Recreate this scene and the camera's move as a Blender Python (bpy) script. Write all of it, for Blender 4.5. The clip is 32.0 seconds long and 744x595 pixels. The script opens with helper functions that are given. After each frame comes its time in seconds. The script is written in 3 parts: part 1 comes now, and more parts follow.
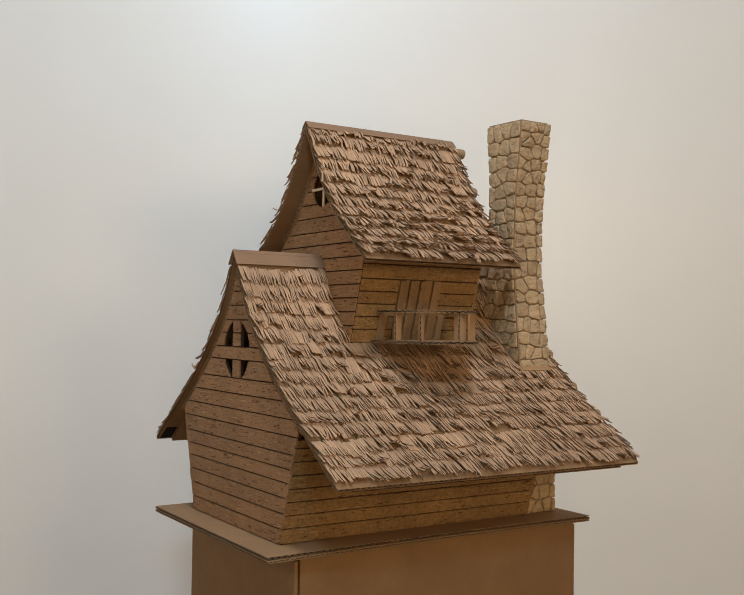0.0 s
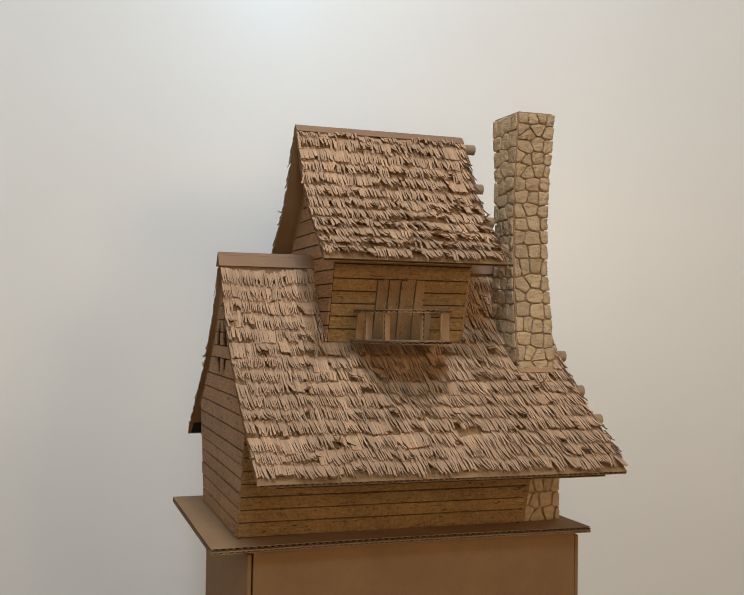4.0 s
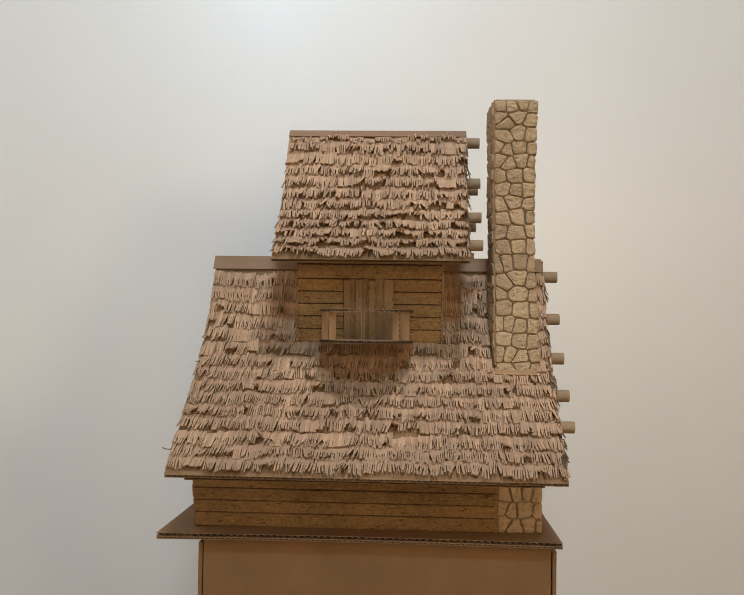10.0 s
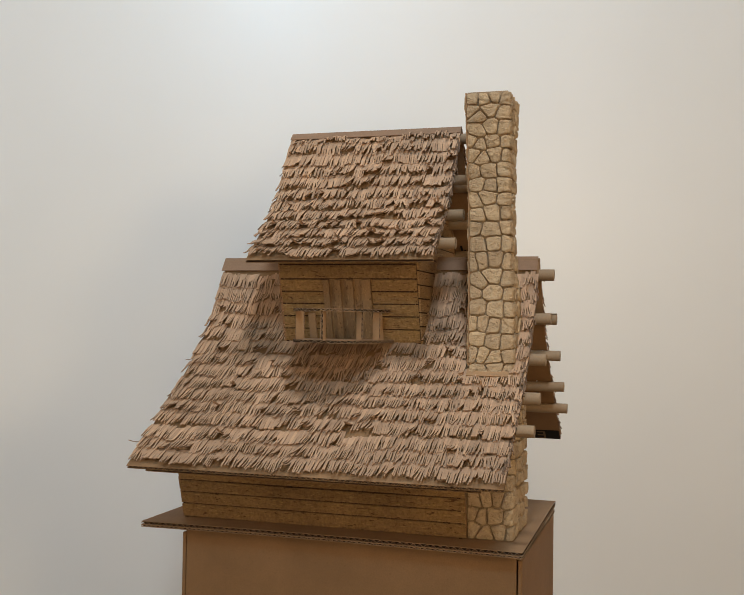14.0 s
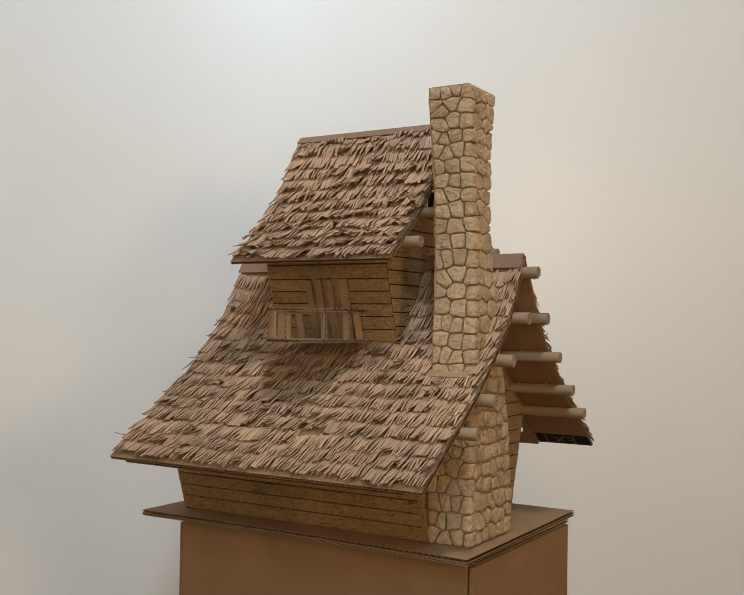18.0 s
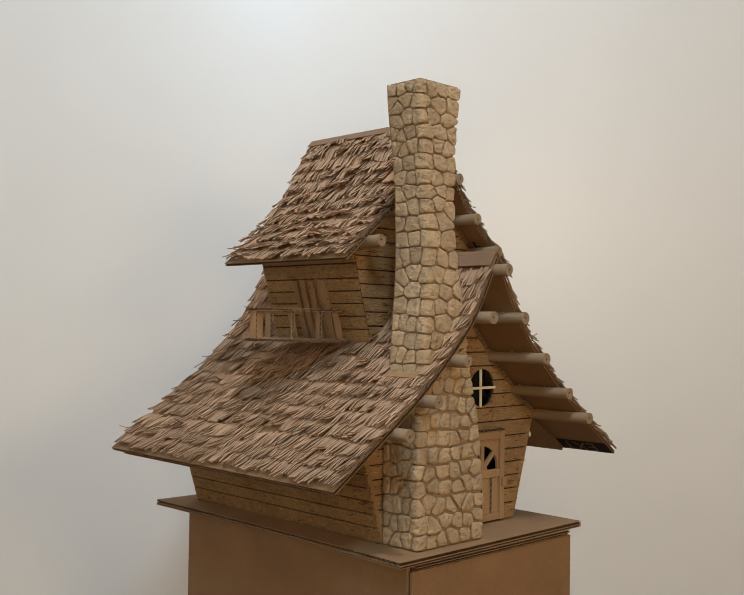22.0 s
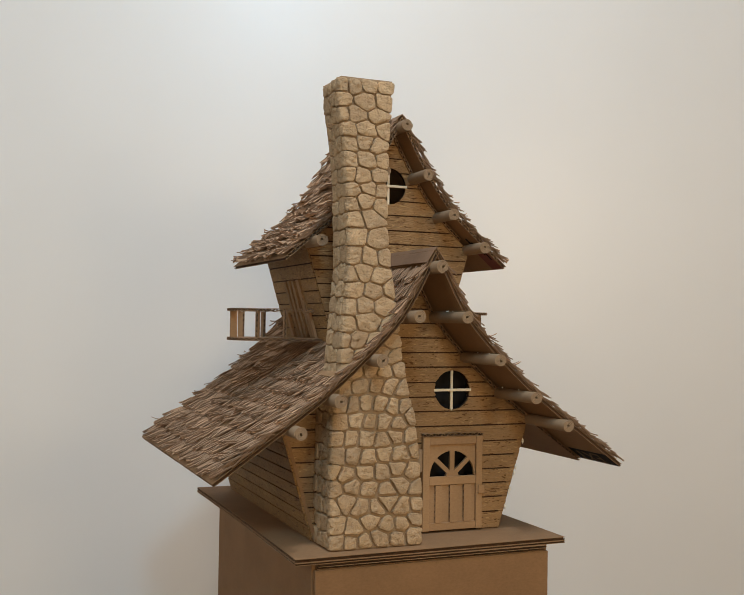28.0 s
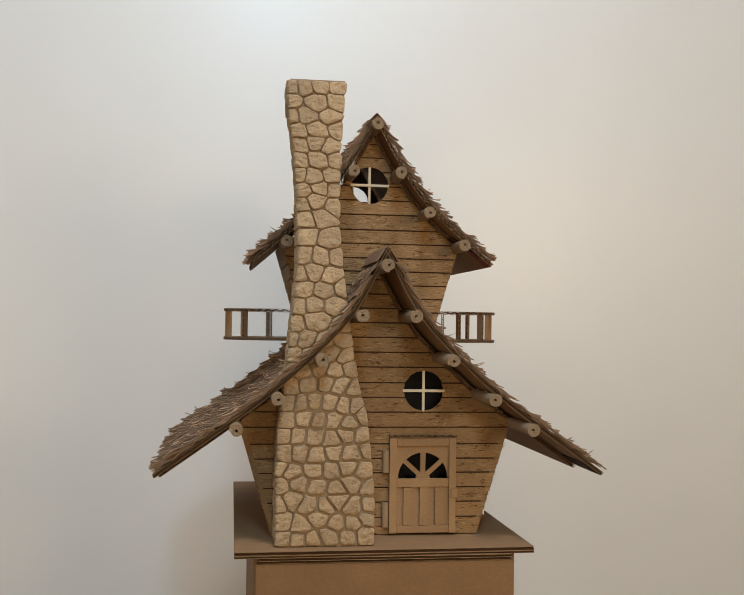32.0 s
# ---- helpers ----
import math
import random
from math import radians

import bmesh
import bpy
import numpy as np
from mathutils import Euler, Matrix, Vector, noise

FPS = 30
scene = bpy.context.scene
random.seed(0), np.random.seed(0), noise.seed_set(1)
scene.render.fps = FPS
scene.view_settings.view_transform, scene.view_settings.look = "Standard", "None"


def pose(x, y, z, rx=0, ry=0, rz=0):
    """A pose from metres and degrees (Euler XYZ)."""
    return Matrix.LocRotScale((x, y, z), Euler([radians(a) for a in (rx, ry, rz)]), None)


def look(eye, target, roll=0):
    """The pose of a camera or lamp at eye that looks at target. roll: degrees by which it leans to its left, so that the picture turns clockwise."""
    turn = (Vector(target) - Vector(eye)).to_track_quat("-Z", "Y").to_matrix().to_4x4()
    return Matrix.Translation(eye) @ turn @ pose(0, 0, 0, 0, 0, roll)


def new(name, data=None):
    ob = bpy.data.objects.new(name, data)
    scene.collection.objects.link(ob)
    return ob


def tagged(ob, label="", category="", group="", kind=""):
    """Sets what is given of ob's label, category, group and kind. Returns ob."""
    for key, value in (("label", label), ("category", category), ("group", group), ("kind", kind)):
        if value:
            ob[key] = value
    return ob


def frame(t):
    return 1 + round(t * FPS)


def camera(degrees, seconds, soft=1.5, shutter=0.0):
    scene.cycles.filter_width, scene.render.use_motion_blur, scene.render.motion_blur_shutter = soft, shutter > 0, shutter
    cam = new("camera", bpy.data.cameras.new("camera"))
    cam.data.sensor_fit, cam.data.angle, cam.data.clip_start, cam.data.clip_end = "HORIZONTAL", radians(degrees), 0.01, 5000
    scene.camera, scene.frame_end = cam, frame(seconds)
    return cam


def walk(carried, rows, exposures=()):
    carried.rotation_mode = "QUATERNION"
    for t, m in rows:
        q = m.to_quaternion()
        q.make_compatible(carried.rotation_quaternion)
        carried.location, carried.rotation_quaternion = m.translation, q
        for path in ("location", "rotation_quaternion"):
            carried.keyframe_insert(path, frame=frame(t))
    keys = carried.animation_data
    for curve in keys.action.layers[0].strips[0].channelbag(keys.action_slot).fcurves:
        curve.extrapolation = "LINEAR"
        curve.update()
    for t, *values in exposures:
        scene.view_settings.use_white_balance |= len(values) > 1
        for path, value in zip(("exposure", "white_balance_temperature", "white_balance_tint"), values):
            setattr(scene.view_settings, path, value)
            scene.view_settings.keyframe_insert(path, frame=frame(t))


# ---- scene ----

# The board's top lies at Z0 over the floor; the turning axis is the world's z axis.
Z0 = 0.75
cam = camera(41.54, 32.0, soft=0.5)
EYE = pose(0.0, -1.326, Z0 + 0.255) @ pose(0, 0, 0, 91.466, 0, -0.11) @ pose(0, 0, 0, 0, 0, 0.85)
walk(cam, [(0.0, EYE), (32.0, EYE)])

# ---- light ----
WALL_Y, WALL_TURN = 0.49, 6.5
world = bpy.data.worlds.new("world")
scene.world = world
world.use_nodes = True
world.node_tree.nodes["Background"].inputs[0].default_value = (0.9, 0.93, 1.0, 1)
world.node_tree.nodes["Background"].inputs[1].default_value = 0.004
scene.view_settings.exposure = 0.0


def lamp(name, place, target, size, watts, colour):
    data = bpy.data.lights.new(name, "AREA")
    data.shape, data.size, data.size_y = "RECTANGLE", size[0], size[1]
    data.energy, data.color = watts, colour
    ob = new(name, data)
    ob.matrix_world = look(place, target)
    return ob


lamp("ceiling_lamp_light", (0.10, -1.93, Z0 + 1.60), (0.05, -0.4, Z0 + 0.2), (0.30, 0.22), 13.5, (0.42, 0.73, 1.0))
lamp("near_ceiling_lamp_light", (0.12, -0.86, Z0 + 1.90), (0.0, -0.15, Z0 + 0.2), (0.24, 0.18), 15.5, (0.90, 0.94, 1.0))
# broad unseen fill, added to lift the left side
lamp("left_fill_light", (-1.98, -1.35, Z0 + 0.80), (0.3, 0.0, Z0 + 0.35), (1.1, 1.2), 9.6, (1.0, 0.955, 0.87))
# warm frontal fill, added low behind the camera
lamp("front_fill_light", (0.05, -2.70, Z0 + 0.05), (0.05, 0.3, Z0 + 0.10), (1.0, 0.7), 13.4, (1.0, 0.74, 0.46))
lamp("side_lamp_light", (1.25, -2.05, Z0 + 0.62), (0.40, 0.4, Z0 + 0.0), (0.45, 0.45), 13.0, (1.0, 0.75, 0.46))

# ---- materials ----


def material(name):
    m = bpy.data.materials.new(name)
    m.use_nodes = True
    nt = m.node_tree
    return m, nt, nt.nodes["Principled BSDF"]


def node(nt, kind, **inputs):
    n = nt.nodes.new(kind)
    for k, v in inputs.items():
        n.inputs[k.replace("_", " ")].default_value = v
    return n


def mapped(nt, scale):
    co = nt.nodes.new("ShaderNodeTexCoord")
    mp = nt.nodes.new("ShaderNodeMapping")
    mp.inputs["Scale"].default_value = scale
    nt.links.new(co.outputs["Object"], mp.inputs["Vector"])
    return mp.outputs["Vector"]


def noise_tex(nt, scale, detail=4.0, rough=0.6, stretch=(1, 1, 1), distortion=0.0):
    n = node(nt, "ShaderNodeTexNoise", Scale=scale, Detail=detail, Roughness=rough, Distortion=distortion)
    nt.links.new(mapped(nt, stretch), n.inputs["Vector"])
    return n.outputs["Fac"]


def ramp(nt, fac, stops):
    r = nt.nodes.new("ShaderNodeValToRGB")
    e = r.color_ramp.elements
    e[0].position, e[0].color = stops[0][0], (*stops[0][1], 1)
    e[1].position, e[1].color = stops[-1][0], (*stops[-1][1], 1)
    for p, c in stops[1:-1]:
        x = e.new(p)
        x.color = (*c, 1)
    nt.links.new(fac, r.inputs["Fac"])
    return r.outputs["Color"]


def mix(nt, a, b, fac, kind="MIX"):
    m = nt.nodes.new("ShaderNodeMix")
    m.data_type, m.blend_type = "RGBA", kind
    for sock, v in ((m.inputs[6], a), (m.inputs[7], b), (m.inputs[0], fac)):
        if isinstance(v, (int, float)):
            sock.default_value = v
        elif isinstance(v, tuple):
            sock.default_value = (*v, 1)
        else:
            nt.links.new(v, sock)
    return m.outputs[2]


def bump(nt, bsdf, height, strength, distance=0.001):
    b = node(nt, "ShaderNodeBump", Strength=strength, Distance=distance)
    nt.links.new(height, b.inputs["Height"])
    nt.links.new(b.outputs["Normal"], bsdf.inputs["Normal"])


def by_object(nt, colour, spread):
    """Lighter and darker from piece to piece."""
    info = nt.nodes.new("ShaderNodeObjectInfo")
    lo, hi = 1 - spread, 1 + spread
    tint = ramp(nt, info.outputs["Random"], [(0.0, (lo, lo, lo)), (1.0, (hi, hi, hi * 0.98))])
    return mix(nt, colour, tint, 1.0, "MULTIPLY")


def by_island(nt, colour, spread):
    geo = nt.nodes.new("ShaderNodeNewGeometry")
    lo, hi = 1 - spread, 1 + spread
    tint = ramp(nt, geo.outputs["Random Per Island"], [(0.0, (lo, lo, lo)), (1.0, (hi, hi * 0.99, hi * 0.97))])
    return mix(nt, colour, tint, 1.0, "MULTIPLY")


def kraft(name, base, spread=0.12, stripes=0.0, axis=(1, 0, 0), island=0.0, pieces=0.0, rough=0.75):
    """Brown corrugated board: fibres, blotches and, on wide sheets, the faint washboard of the flutes."""
    m, nt, bsdf = material(name)
    dark = tuple(c * (1 - spread) for c in base)
    light = tuple(min(1, c * (1 + spread)) for c in base)
    col = ramp(nt, noise_tex(nt, 14, 5, 0.65), [(0.3, dark), (0.7, light)])
    fibre = noise_tex(nt, 700, 3, 0.7, (1, 0.35, 0.8))
    col = mix(nt, col, ramp(nt, fibre, [(0.3, (0.80, 0.78, 0.76)), (0.7, (1.1, 1.1, 1.1))]), 0.55, "MULTIPLY")
    speck = ramp(nt, noise_tex(nt, 330, 1, 0.4), [(0.23, (0.55, 0.5, 0.45)), (0.29, (1, 1, 1))])
    col = mix(nt, col, speck, 0.25, "MULTIPLY")
    if stripes:
        w = node(nt, "ShaderNodeTexWave", Scale=0.32, Distortion=0.6, Detail=1.0)
        nt.links.new(mapped(nt, tuple(a * 400 for a in axis)), w.inputs["Vector"])
        col = mix(nt, col, ramp(nt, w.outputs["Fac"], [(0.0, (1 - stripes,) * 3), (1.0, (1 + stripes * 0.5,) * 3)]), 1.0, "MULTIPLY")
    if island:
        col = by_island(nt, col, island)
    if pieces:
        col = by_object(nt, col, pieces)
    nt.links.new(col, bsdf.inputs["Base Color"])
    bsdf.inputs["Roughness"].default_value = rough
    bsdf.inputs["Specular IOR Level"].default_value = 0.25
    bump(nt, bsdf, noise_tex(nt, 420, 4, 0.65), 0.25, 0.0006)
    return m


def shifted(nt, stretch):
    """Object coordinates, moved on from piece to piece so that no two show the same grain."""
    co = nt.nodes.new("ShaderNodeTexCoord")
    info = nt.nodes.new("ShaderNodeObjectInfo")
    mul = nt.nodes.new("ShaderNodeVectorMath")
    mul.operation = "SCALE"
    mul.inputs[0].default_value = (7.0, 3.0, 5.0)
    nt.links.new(info.outputs["Random"], mul.inputs["Scale"])
    add = nt.nodes.new("ShaderNodeVectorMath")
    nt.links.new(co.outputs["Object"], add.inputs[0])
    nt.links.new(mul.outputs["Vector"], add.inputs[1])
    mp = nt.nodes.new("ShaderNodeMapping")
    mp.inputs["Scale"].default_value = stretch
    nt.links.new(add.outputs["Vector"], mp.inputs["Vector"])
    return mp.outputs["Vector"]


def plank_material(name, base, vertical=False, grain=1.0, gold=0.0):
    """Board scratched and torn to look like knotty planks: fine streaks, dark scratches, pale torn squiggles."""
    m, nt, bsdf = material(name)
    st = (5, 5, 1.0) if vertical else (0.75, 0.75, 4.2)
    vec = shifted(nt, st)

    def grained(scale, detail, rough, distortion):
        n = node(nt, "ShaderNodeTexNoise", Scale=scale, Detail=detail, Roughness=rough, Distortion=distortion)
        nt.links.new(vec, n.inputs["Vector"])
        return n.outputs["Fac"]
    col = ramp(nt, noise_tex(nt, 22, 4, 0.6), [(0.3, tuple(c * 0.84 for c in base)), (0.7, tuple(c * 1.14 for c in base))])
    if gold:
        worn = ramp(nt, noise_tex(nt, 34, 5, 0.7, (1, 1, 0.5)), [(0.44, (0, 0, 0)), (0.62, (gold, gold, gold))])
        col = mix(nt, col, (base[0] * 1.10, base[1] * 1.15, base[2] * 1.0), worn)
    streak = ramp(nt, grained(190, 4, 0.65, 0.3), [(0.3, (0.84, 0.81, 0.77)), (0.7, (1.10, 1.10, 1.08))])
    col = mix(nt, col, streak, 0.8, "MULTIPLY")
    if gold:
        strokes = ramp(nt, noise_tex(nt, 330, 3, 0.7, (1, 1, 0.6)), [(0.36, (0.72, 0.68, 0.6)), (0.5, (1.0, 1.0, 1.0)), (0.66, (1.18, 1.2, 1.1))])
        col = mix(nt, col, strokes, 0.75, "MULTIPLY")
    flecks = grained(100, 1, 0.5, 1.3)
    one = (1, 1, 1)
    dark = ramp(nt, flecks, [(0.275 + 0.06 * grain, (0.36, 0.27, 0.20)), (0.315 + 0.06 * grain, one)])
    col = mix(nt, col, dark, 0.9, "MULTIPLY")
    pale = ramp(nt, flecks, [(0.665 - 0.03 * grain, (0, 0, 0)), (0.70 - 0.03 * grain, (0.5, 0.5, 0.5))])
    col = mix(nt, col, (min(1, base[0] * 1.7), min(1, base[1] * 1.85), min(1, base[2] * 1.75)), pale)
    scratch = ramp(nt, grained(260, 2, 0.6, 2.0), [(0.34, (0.55, 0.47, 0.40)), (0.40, one)])
    col = mix(nt, col, scratch, 0.75 * grain, "MULTIPLY")
    col = by_object(nt, col, 0.08)
    nt.links.new(col, bsdf.inputs["Base Color"])
    bsdf.inputs["Roughness"].default_value = 0.7
    bsdf.inputs["Specular IOR Level"].default_value = 0.25
    bump(nt, bsdf, flecks, 0.6, 0.0022)
    return m


def stone_material(name, base):
    """Lumpy paper pulp pressed over card: pits, crumbs and torn ridges."""
    m, nt, bsdf = material(name)
    lumps = noise_tex(nt, 95, 3, 0.5, (1, 1, 1.3))
    crumbs = noise_tex(nt, 190, 6, 0.70, (1, 1, 1.35), 0.35)
    col = ramp(nt, noise_tex(nt, 45, 4, 0.6), [(0.3, tuple(c * 0.86 for c in base)), (0.7, tuple(c * 1.12 for c in base))])
    col = mix(nt, col, ramp(nt, crumbs, [(0.30, (0.55, 0.50, 0.44)), (0.44, (1, 1, 1)), (0.70, (1.12, 1.12, 1.10))]), 0.9, "MULTIPLY")
    col = by_object(nt, col, 0.10)
    nt.links.new(col, bsdf.inputs["Base Color"])
    bsdf.inputs["Roughness"].default_value = 0.9
    bsdf.inputs["Specular IOR Level"].default_value = 0.12
    height = mix(nt, lumps, crumbs, 0.55)
    bump(nt, bsdf, height, 1.0, 0.0065)
    return m


def plain(name, colour, rough=0.6, spread=0.08, scale=60):
    m, nt, bsdf = material(name)
    col = ramp(nt, noise_tex(nt, scale, 4, 0.6), [(0.3, tuple(c * (1 - spread) for c in colour)), (0.7, tuple(min(1, c * (1 + spread)) for c in colour))])
    nt.links.new(col, bsdf.inputs["Base Color"])
    bsdf.inputs["Roughness"].default_value = rough
    bsdf.inputs["Specular IOR Level"].default_value = 0.15
    return m


KRAFT = kraft("kraft_board", (0.34, 0.205, 0.105))
KRAFT_SHEET = kraft("kraft_box_board", (0.245, 0.136, 0.062), 0.10, 0.05, (0, 0, 1))
BOARD = kraft("kraft_base_board", (0.325, 0.192, 0.098), 0.10, 0.03, (0, 0, 1))
KRAFT_IN = kraft("kraft_inside", (0.25, 0.145, 0.070))
KRAFT_EDGE = kraft("kraft_cut_edge", (0.30, 0.18, 0.098), 0.15)
FLUTE_END = kraft("cut_flute_edge", (0.36, 0.24, 0.15), 0.12)
# same paper darkened for the shade inside the flute channels
FLUTE_SHADE = kraft("shaded_flute_paper", (0.12, 0.072, 0.042), 0.15)
THATCH = kraft("thatch_paper", (0.450, 0.288, 0.178), 0.16, island=0.20)
# thatch paper darkened for the shade in the slits between tabs
THATCH_SHADE = kraft("shaded_thatch_side", (0.19, 0.117, 0.069), 0.2)
RIDGE = kraft("ridge_board", (0.27, 0.165, 0.100))
# same thatch paper, darkened so the frayed ends read backlit and shaded
LOOSE_SHADE = kraft("backlit_thatch_paper", (0.19, 0.12, 0.075), 0.2, island=0.3)
ROLL = kraft("rolled_board", (0.30, 0.210, 0.128), 0.08)
GROOVE = plain("stained_groove", (0.052, 0.027, 0.015), 0.8, 0.3)
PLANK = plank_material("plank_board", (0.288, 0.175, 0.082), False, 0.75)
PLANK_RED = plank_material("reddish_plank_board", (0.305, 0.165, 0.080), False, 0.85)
PLANK_WORN = plank_material("worn_plank_board", (0.250, 0.145, 0.061), False, 0.45, 0.4)
PLANK_UP = plank_material("plank_board_upright", (0.25, 0.150, 0.074), True, 0.35)
DOOR = kraft("door_board", (0.335, 0.206, 0.105), 0.08, pieces=0.06)
STONE = stone_material("pulp_stone", (0.48, 0.345, 0.212))
MORTAR = kraft("chimney_board", (0.30, 0.212, 0.125))
STICK = plain("pale_stick", (0.78, 0.68, 0.50), 0.6)
# black of the print, also of the sheet that darkens the interior
BLACK = plain("black_print_and_dark", (0.012, 0.011, 0.011), 0.8)
RED = plain("red_print", (0.17, 0.05, 0.035), 0.6)
GLUE = plain("hot_glue", (0.85, 0.83, 0.75), 0.3)

# ---- building helpers ----


def empty(name, parent=None):
    ob = new(name)
    ob.parent = parent
    return ob


def part(name, bm, mat, parent, label="", smooth=False):
    """Links a bmesh as one mesh object under a thing or a part."""
    me = bpy.data.meshes.new(name)
    bmesh.ops.recalc_face_normals(bm, faces=bm.faces)
    bm.to_mesh(me)
    bm.free()
    me.materials.append(mat)
    if smooth:
        for p in me.polygons:
            p.use_smooth = True
    ob = new(name, me)
    ob.parent = parent
    if label:
        tagged(ob, label)
    return ob


def box(bm, lo, hi, m=None):
    v = [Vector((x, y, z)) for x in (lo[0], hi[0]) for y in (lo[1], hi[1]) for z in (lo[2], hi[2])]
    if m is not None:
        v = [m @ p for p in v]
    v = [bm.verts.new(p) for p in v]
    for f in ((0, 1, 3, 2), (4, 6, 7, 5), (0, 4, 5, 1), (2, 3, 7, 6), (0, 2, 6, 4), (1, 5, 7, 3)):
        bm.faces.new([v[i] for i in f])


def boxes(*pairs):
    bm = bmesh.new()
    for lo, hi in pairs:
        box(bm, lo, hi)
    return bm


def prism(bm, ring_a, ring_b):
    """Closes two rings of the same length into a solid."""
    a = [bm.verts.new(p) for p in ring_a]
    b = [bm.verts.new(p) for p in ring_b]
    n = len(a)
    bm.faces.new(a[::-1])
    bm.faces.new(b)
    for i in range(n):
        bm.faces.new((a[i], a[(i + 1) % n], b[(i + 1) % n], b[i]))


def grid_faces(bm, rows):
    for r, s in zip(rows, rows[1:]):
        for i in range(len(r) - 1):
            bm.faces.new((r[i], r[i + 1], s[i + 1], s[i]))


def sheet(bm, surf, nu, nv, lo, hi):
    """A slab over surf(u, v) -> place, normal, between two heights along the normal."""
    top, bot = [], []
    for j in range(nv + 1):
        rt, rb = [], []
        for i in range(nu + 1):
            p, n = surf(i / nu, j / nv)
            rt.append(bm.verts.new(p + n * hi))
            rb.append(bm.verts.new(p + n * lo))
        top.append(rt)
        bot.append(rb)
    grid_faces(bm, top)
    grid_faces(bm, [r[::-1] for r in bot])
    for rt, rb in ((top[0], bot[0]), (top[-1][::-1], bot[-1][::-1]), ([r[0] for r in top][::-1], [r[0] for r in bot][::-1]), ([r[-1] for r in top], [r[-1] for r in bot])):
        for i in range(len(rt) - 1):
            bm.faces.new((rt[i + 1], rt[i], rb[i], rb[i + 1]))


def fluting(bm, surf, waves, nv, lo, hi, across=False, paper=0.00045):
    """The wavy paper inside corrugated board; the wave runs along u, or along v if across."""
    n = waves * 6
    top, bot = [], []
    for j in range(nv + 1):
        rt, rb = [], []
        for i in range(n + 1):
            a, b = i / n, j / nv
            p, nor = surf(b, a) if across else surf(a, b)
            h = lo + (hi - lo - paper) * (0.5 + 0.5 * math.sin(2 * math.pi * waves * i / n))
            rt.append(bm.verts.new(p + nor * (h + paper)))
            rb.append(bm.verts.new(p + nor * h))
        top.append(rt)
        bot.append(rb)
    grid_faces(bm, top)
    grid_faces(bm, [r[::-1] for r in bot])
    for rt, rb in ((top[0], bot[0]), (top[-1][::-1], bot[-1][::-1])):
        for i in range(n):
            bm.faces.new((rt[i + 1], rt[i], rb[i], rb[i + 1])).material_index = 1


def corrugated(name, surf, length, nu, nv, thick, parent, mat, label="", across=False, low=0.0, pitch=0.0078):
    """A corrugated sheet: two liners with the flutes between them."""
    bm = bmesh.new()
    liner = 0.0004
    sheet(bm, surf, nu, nv, low + thick - liner, low + thick)
    sheet(bm, surf, nu, nv, low, low + liner)
    ob = part(name, bm, mat, parent, label)
    bm = bmesh.new()
    fluting(bm, surf, max(2, int(length / pitch)), nu if across else nv, low + liner, low + thick - liner, across)
    part("flute", bm, FLUTE_SHADE, ob).data.materials.append(FLUTE_END)
    return ob


def smooth_line(pts, per=5):
    """A smooth line through points in a plane."""
    out = []
    for i in range(len(pts) - 1):
        p = [Vector(pts[max(0, min(len(pts) - 1, i + k))]) for k in (-1, 0, 1, 2)]
        for s in range(per):
            t = s / per
            out.append(0.5 * ((2 * p[1]) + (p[2] - p[0]) * t + (2 * p[0] - 5 * p[1] + 4 * p[2] - p[3]) * t * t + (3 * p[1] - p[0] - 3 * p[2] + p[3]) * t ** 3))
    out.append(Vector(pts[-1]))
    return out


class Slope:
    """One roof pitch as a curve of (distance from the ridge, height)."""

    def __init__(self, pts):
        self.line = smooth_line(pts)
        self.run = [0.0]
        for a, b in zip(self.line, self.line[1:]):
            self.run.append(self.run[-1] + (b - a).length)
        self.length = self.run[-1]

    def at(self, s):
        s = max(0.0, min(self.length, s))
        i = max(k for k in range(len(self.run) - 1) if self.run[k] <= s or k == 0)
        a, b = self.line[i], self.line[i + 1]
        f = (s - self.run[i]) / (self.run[i + 1] - self.run[i])
        d = (b - a).normalized()
        return a + (b - a) * f, Vector((-d[1], d[0])), d

    def half_width(self, z, under):
        """How far from the ridge line the underside lies at height z."""
        best = 0.0
        for i in range(121):
            p, n, _ = self.at(self.length * i / 120)
            q = p - n * under
            if q[1] >= z:
                best = max(best, q[0])
        return best


Y_MID = -0.0125
MAIN = Slope([(0.0, 0.340), (0.0383, 0.2685), (0.0804, 0.2213), (0.1277, 0.1787), (0.1707, 0.146), (0.2545, 0.0865)])
UPPER = Slope([(0.0, 0.5095), (0.0375, 0.4435), (0.0727, 0.397), (0.1146, 0.3595), (0.1495, 0.3295)])


def on_slope(slope, side, s, x, h=0.0):
    p, n, d = slope.at(s)
    return Vector((x, Y_MID + side * (p[0] + n[0] * h), p[1] + n[1] * h))


def slope_surf(slope, side, x0, x1, s0, s1):
    def surf(u, v):
        p, n, _ = slope.at(s0 + (s1 - s0) * v)
        return Vector((x0 + (x1 - x0) * u, Y_MID + side * p[0], p[1])), Vector((0, side * n[0], n[1]))
    return surf


# ---- room ----
def room():
    wall_mat, nt, bsdf = material("painted_wall")
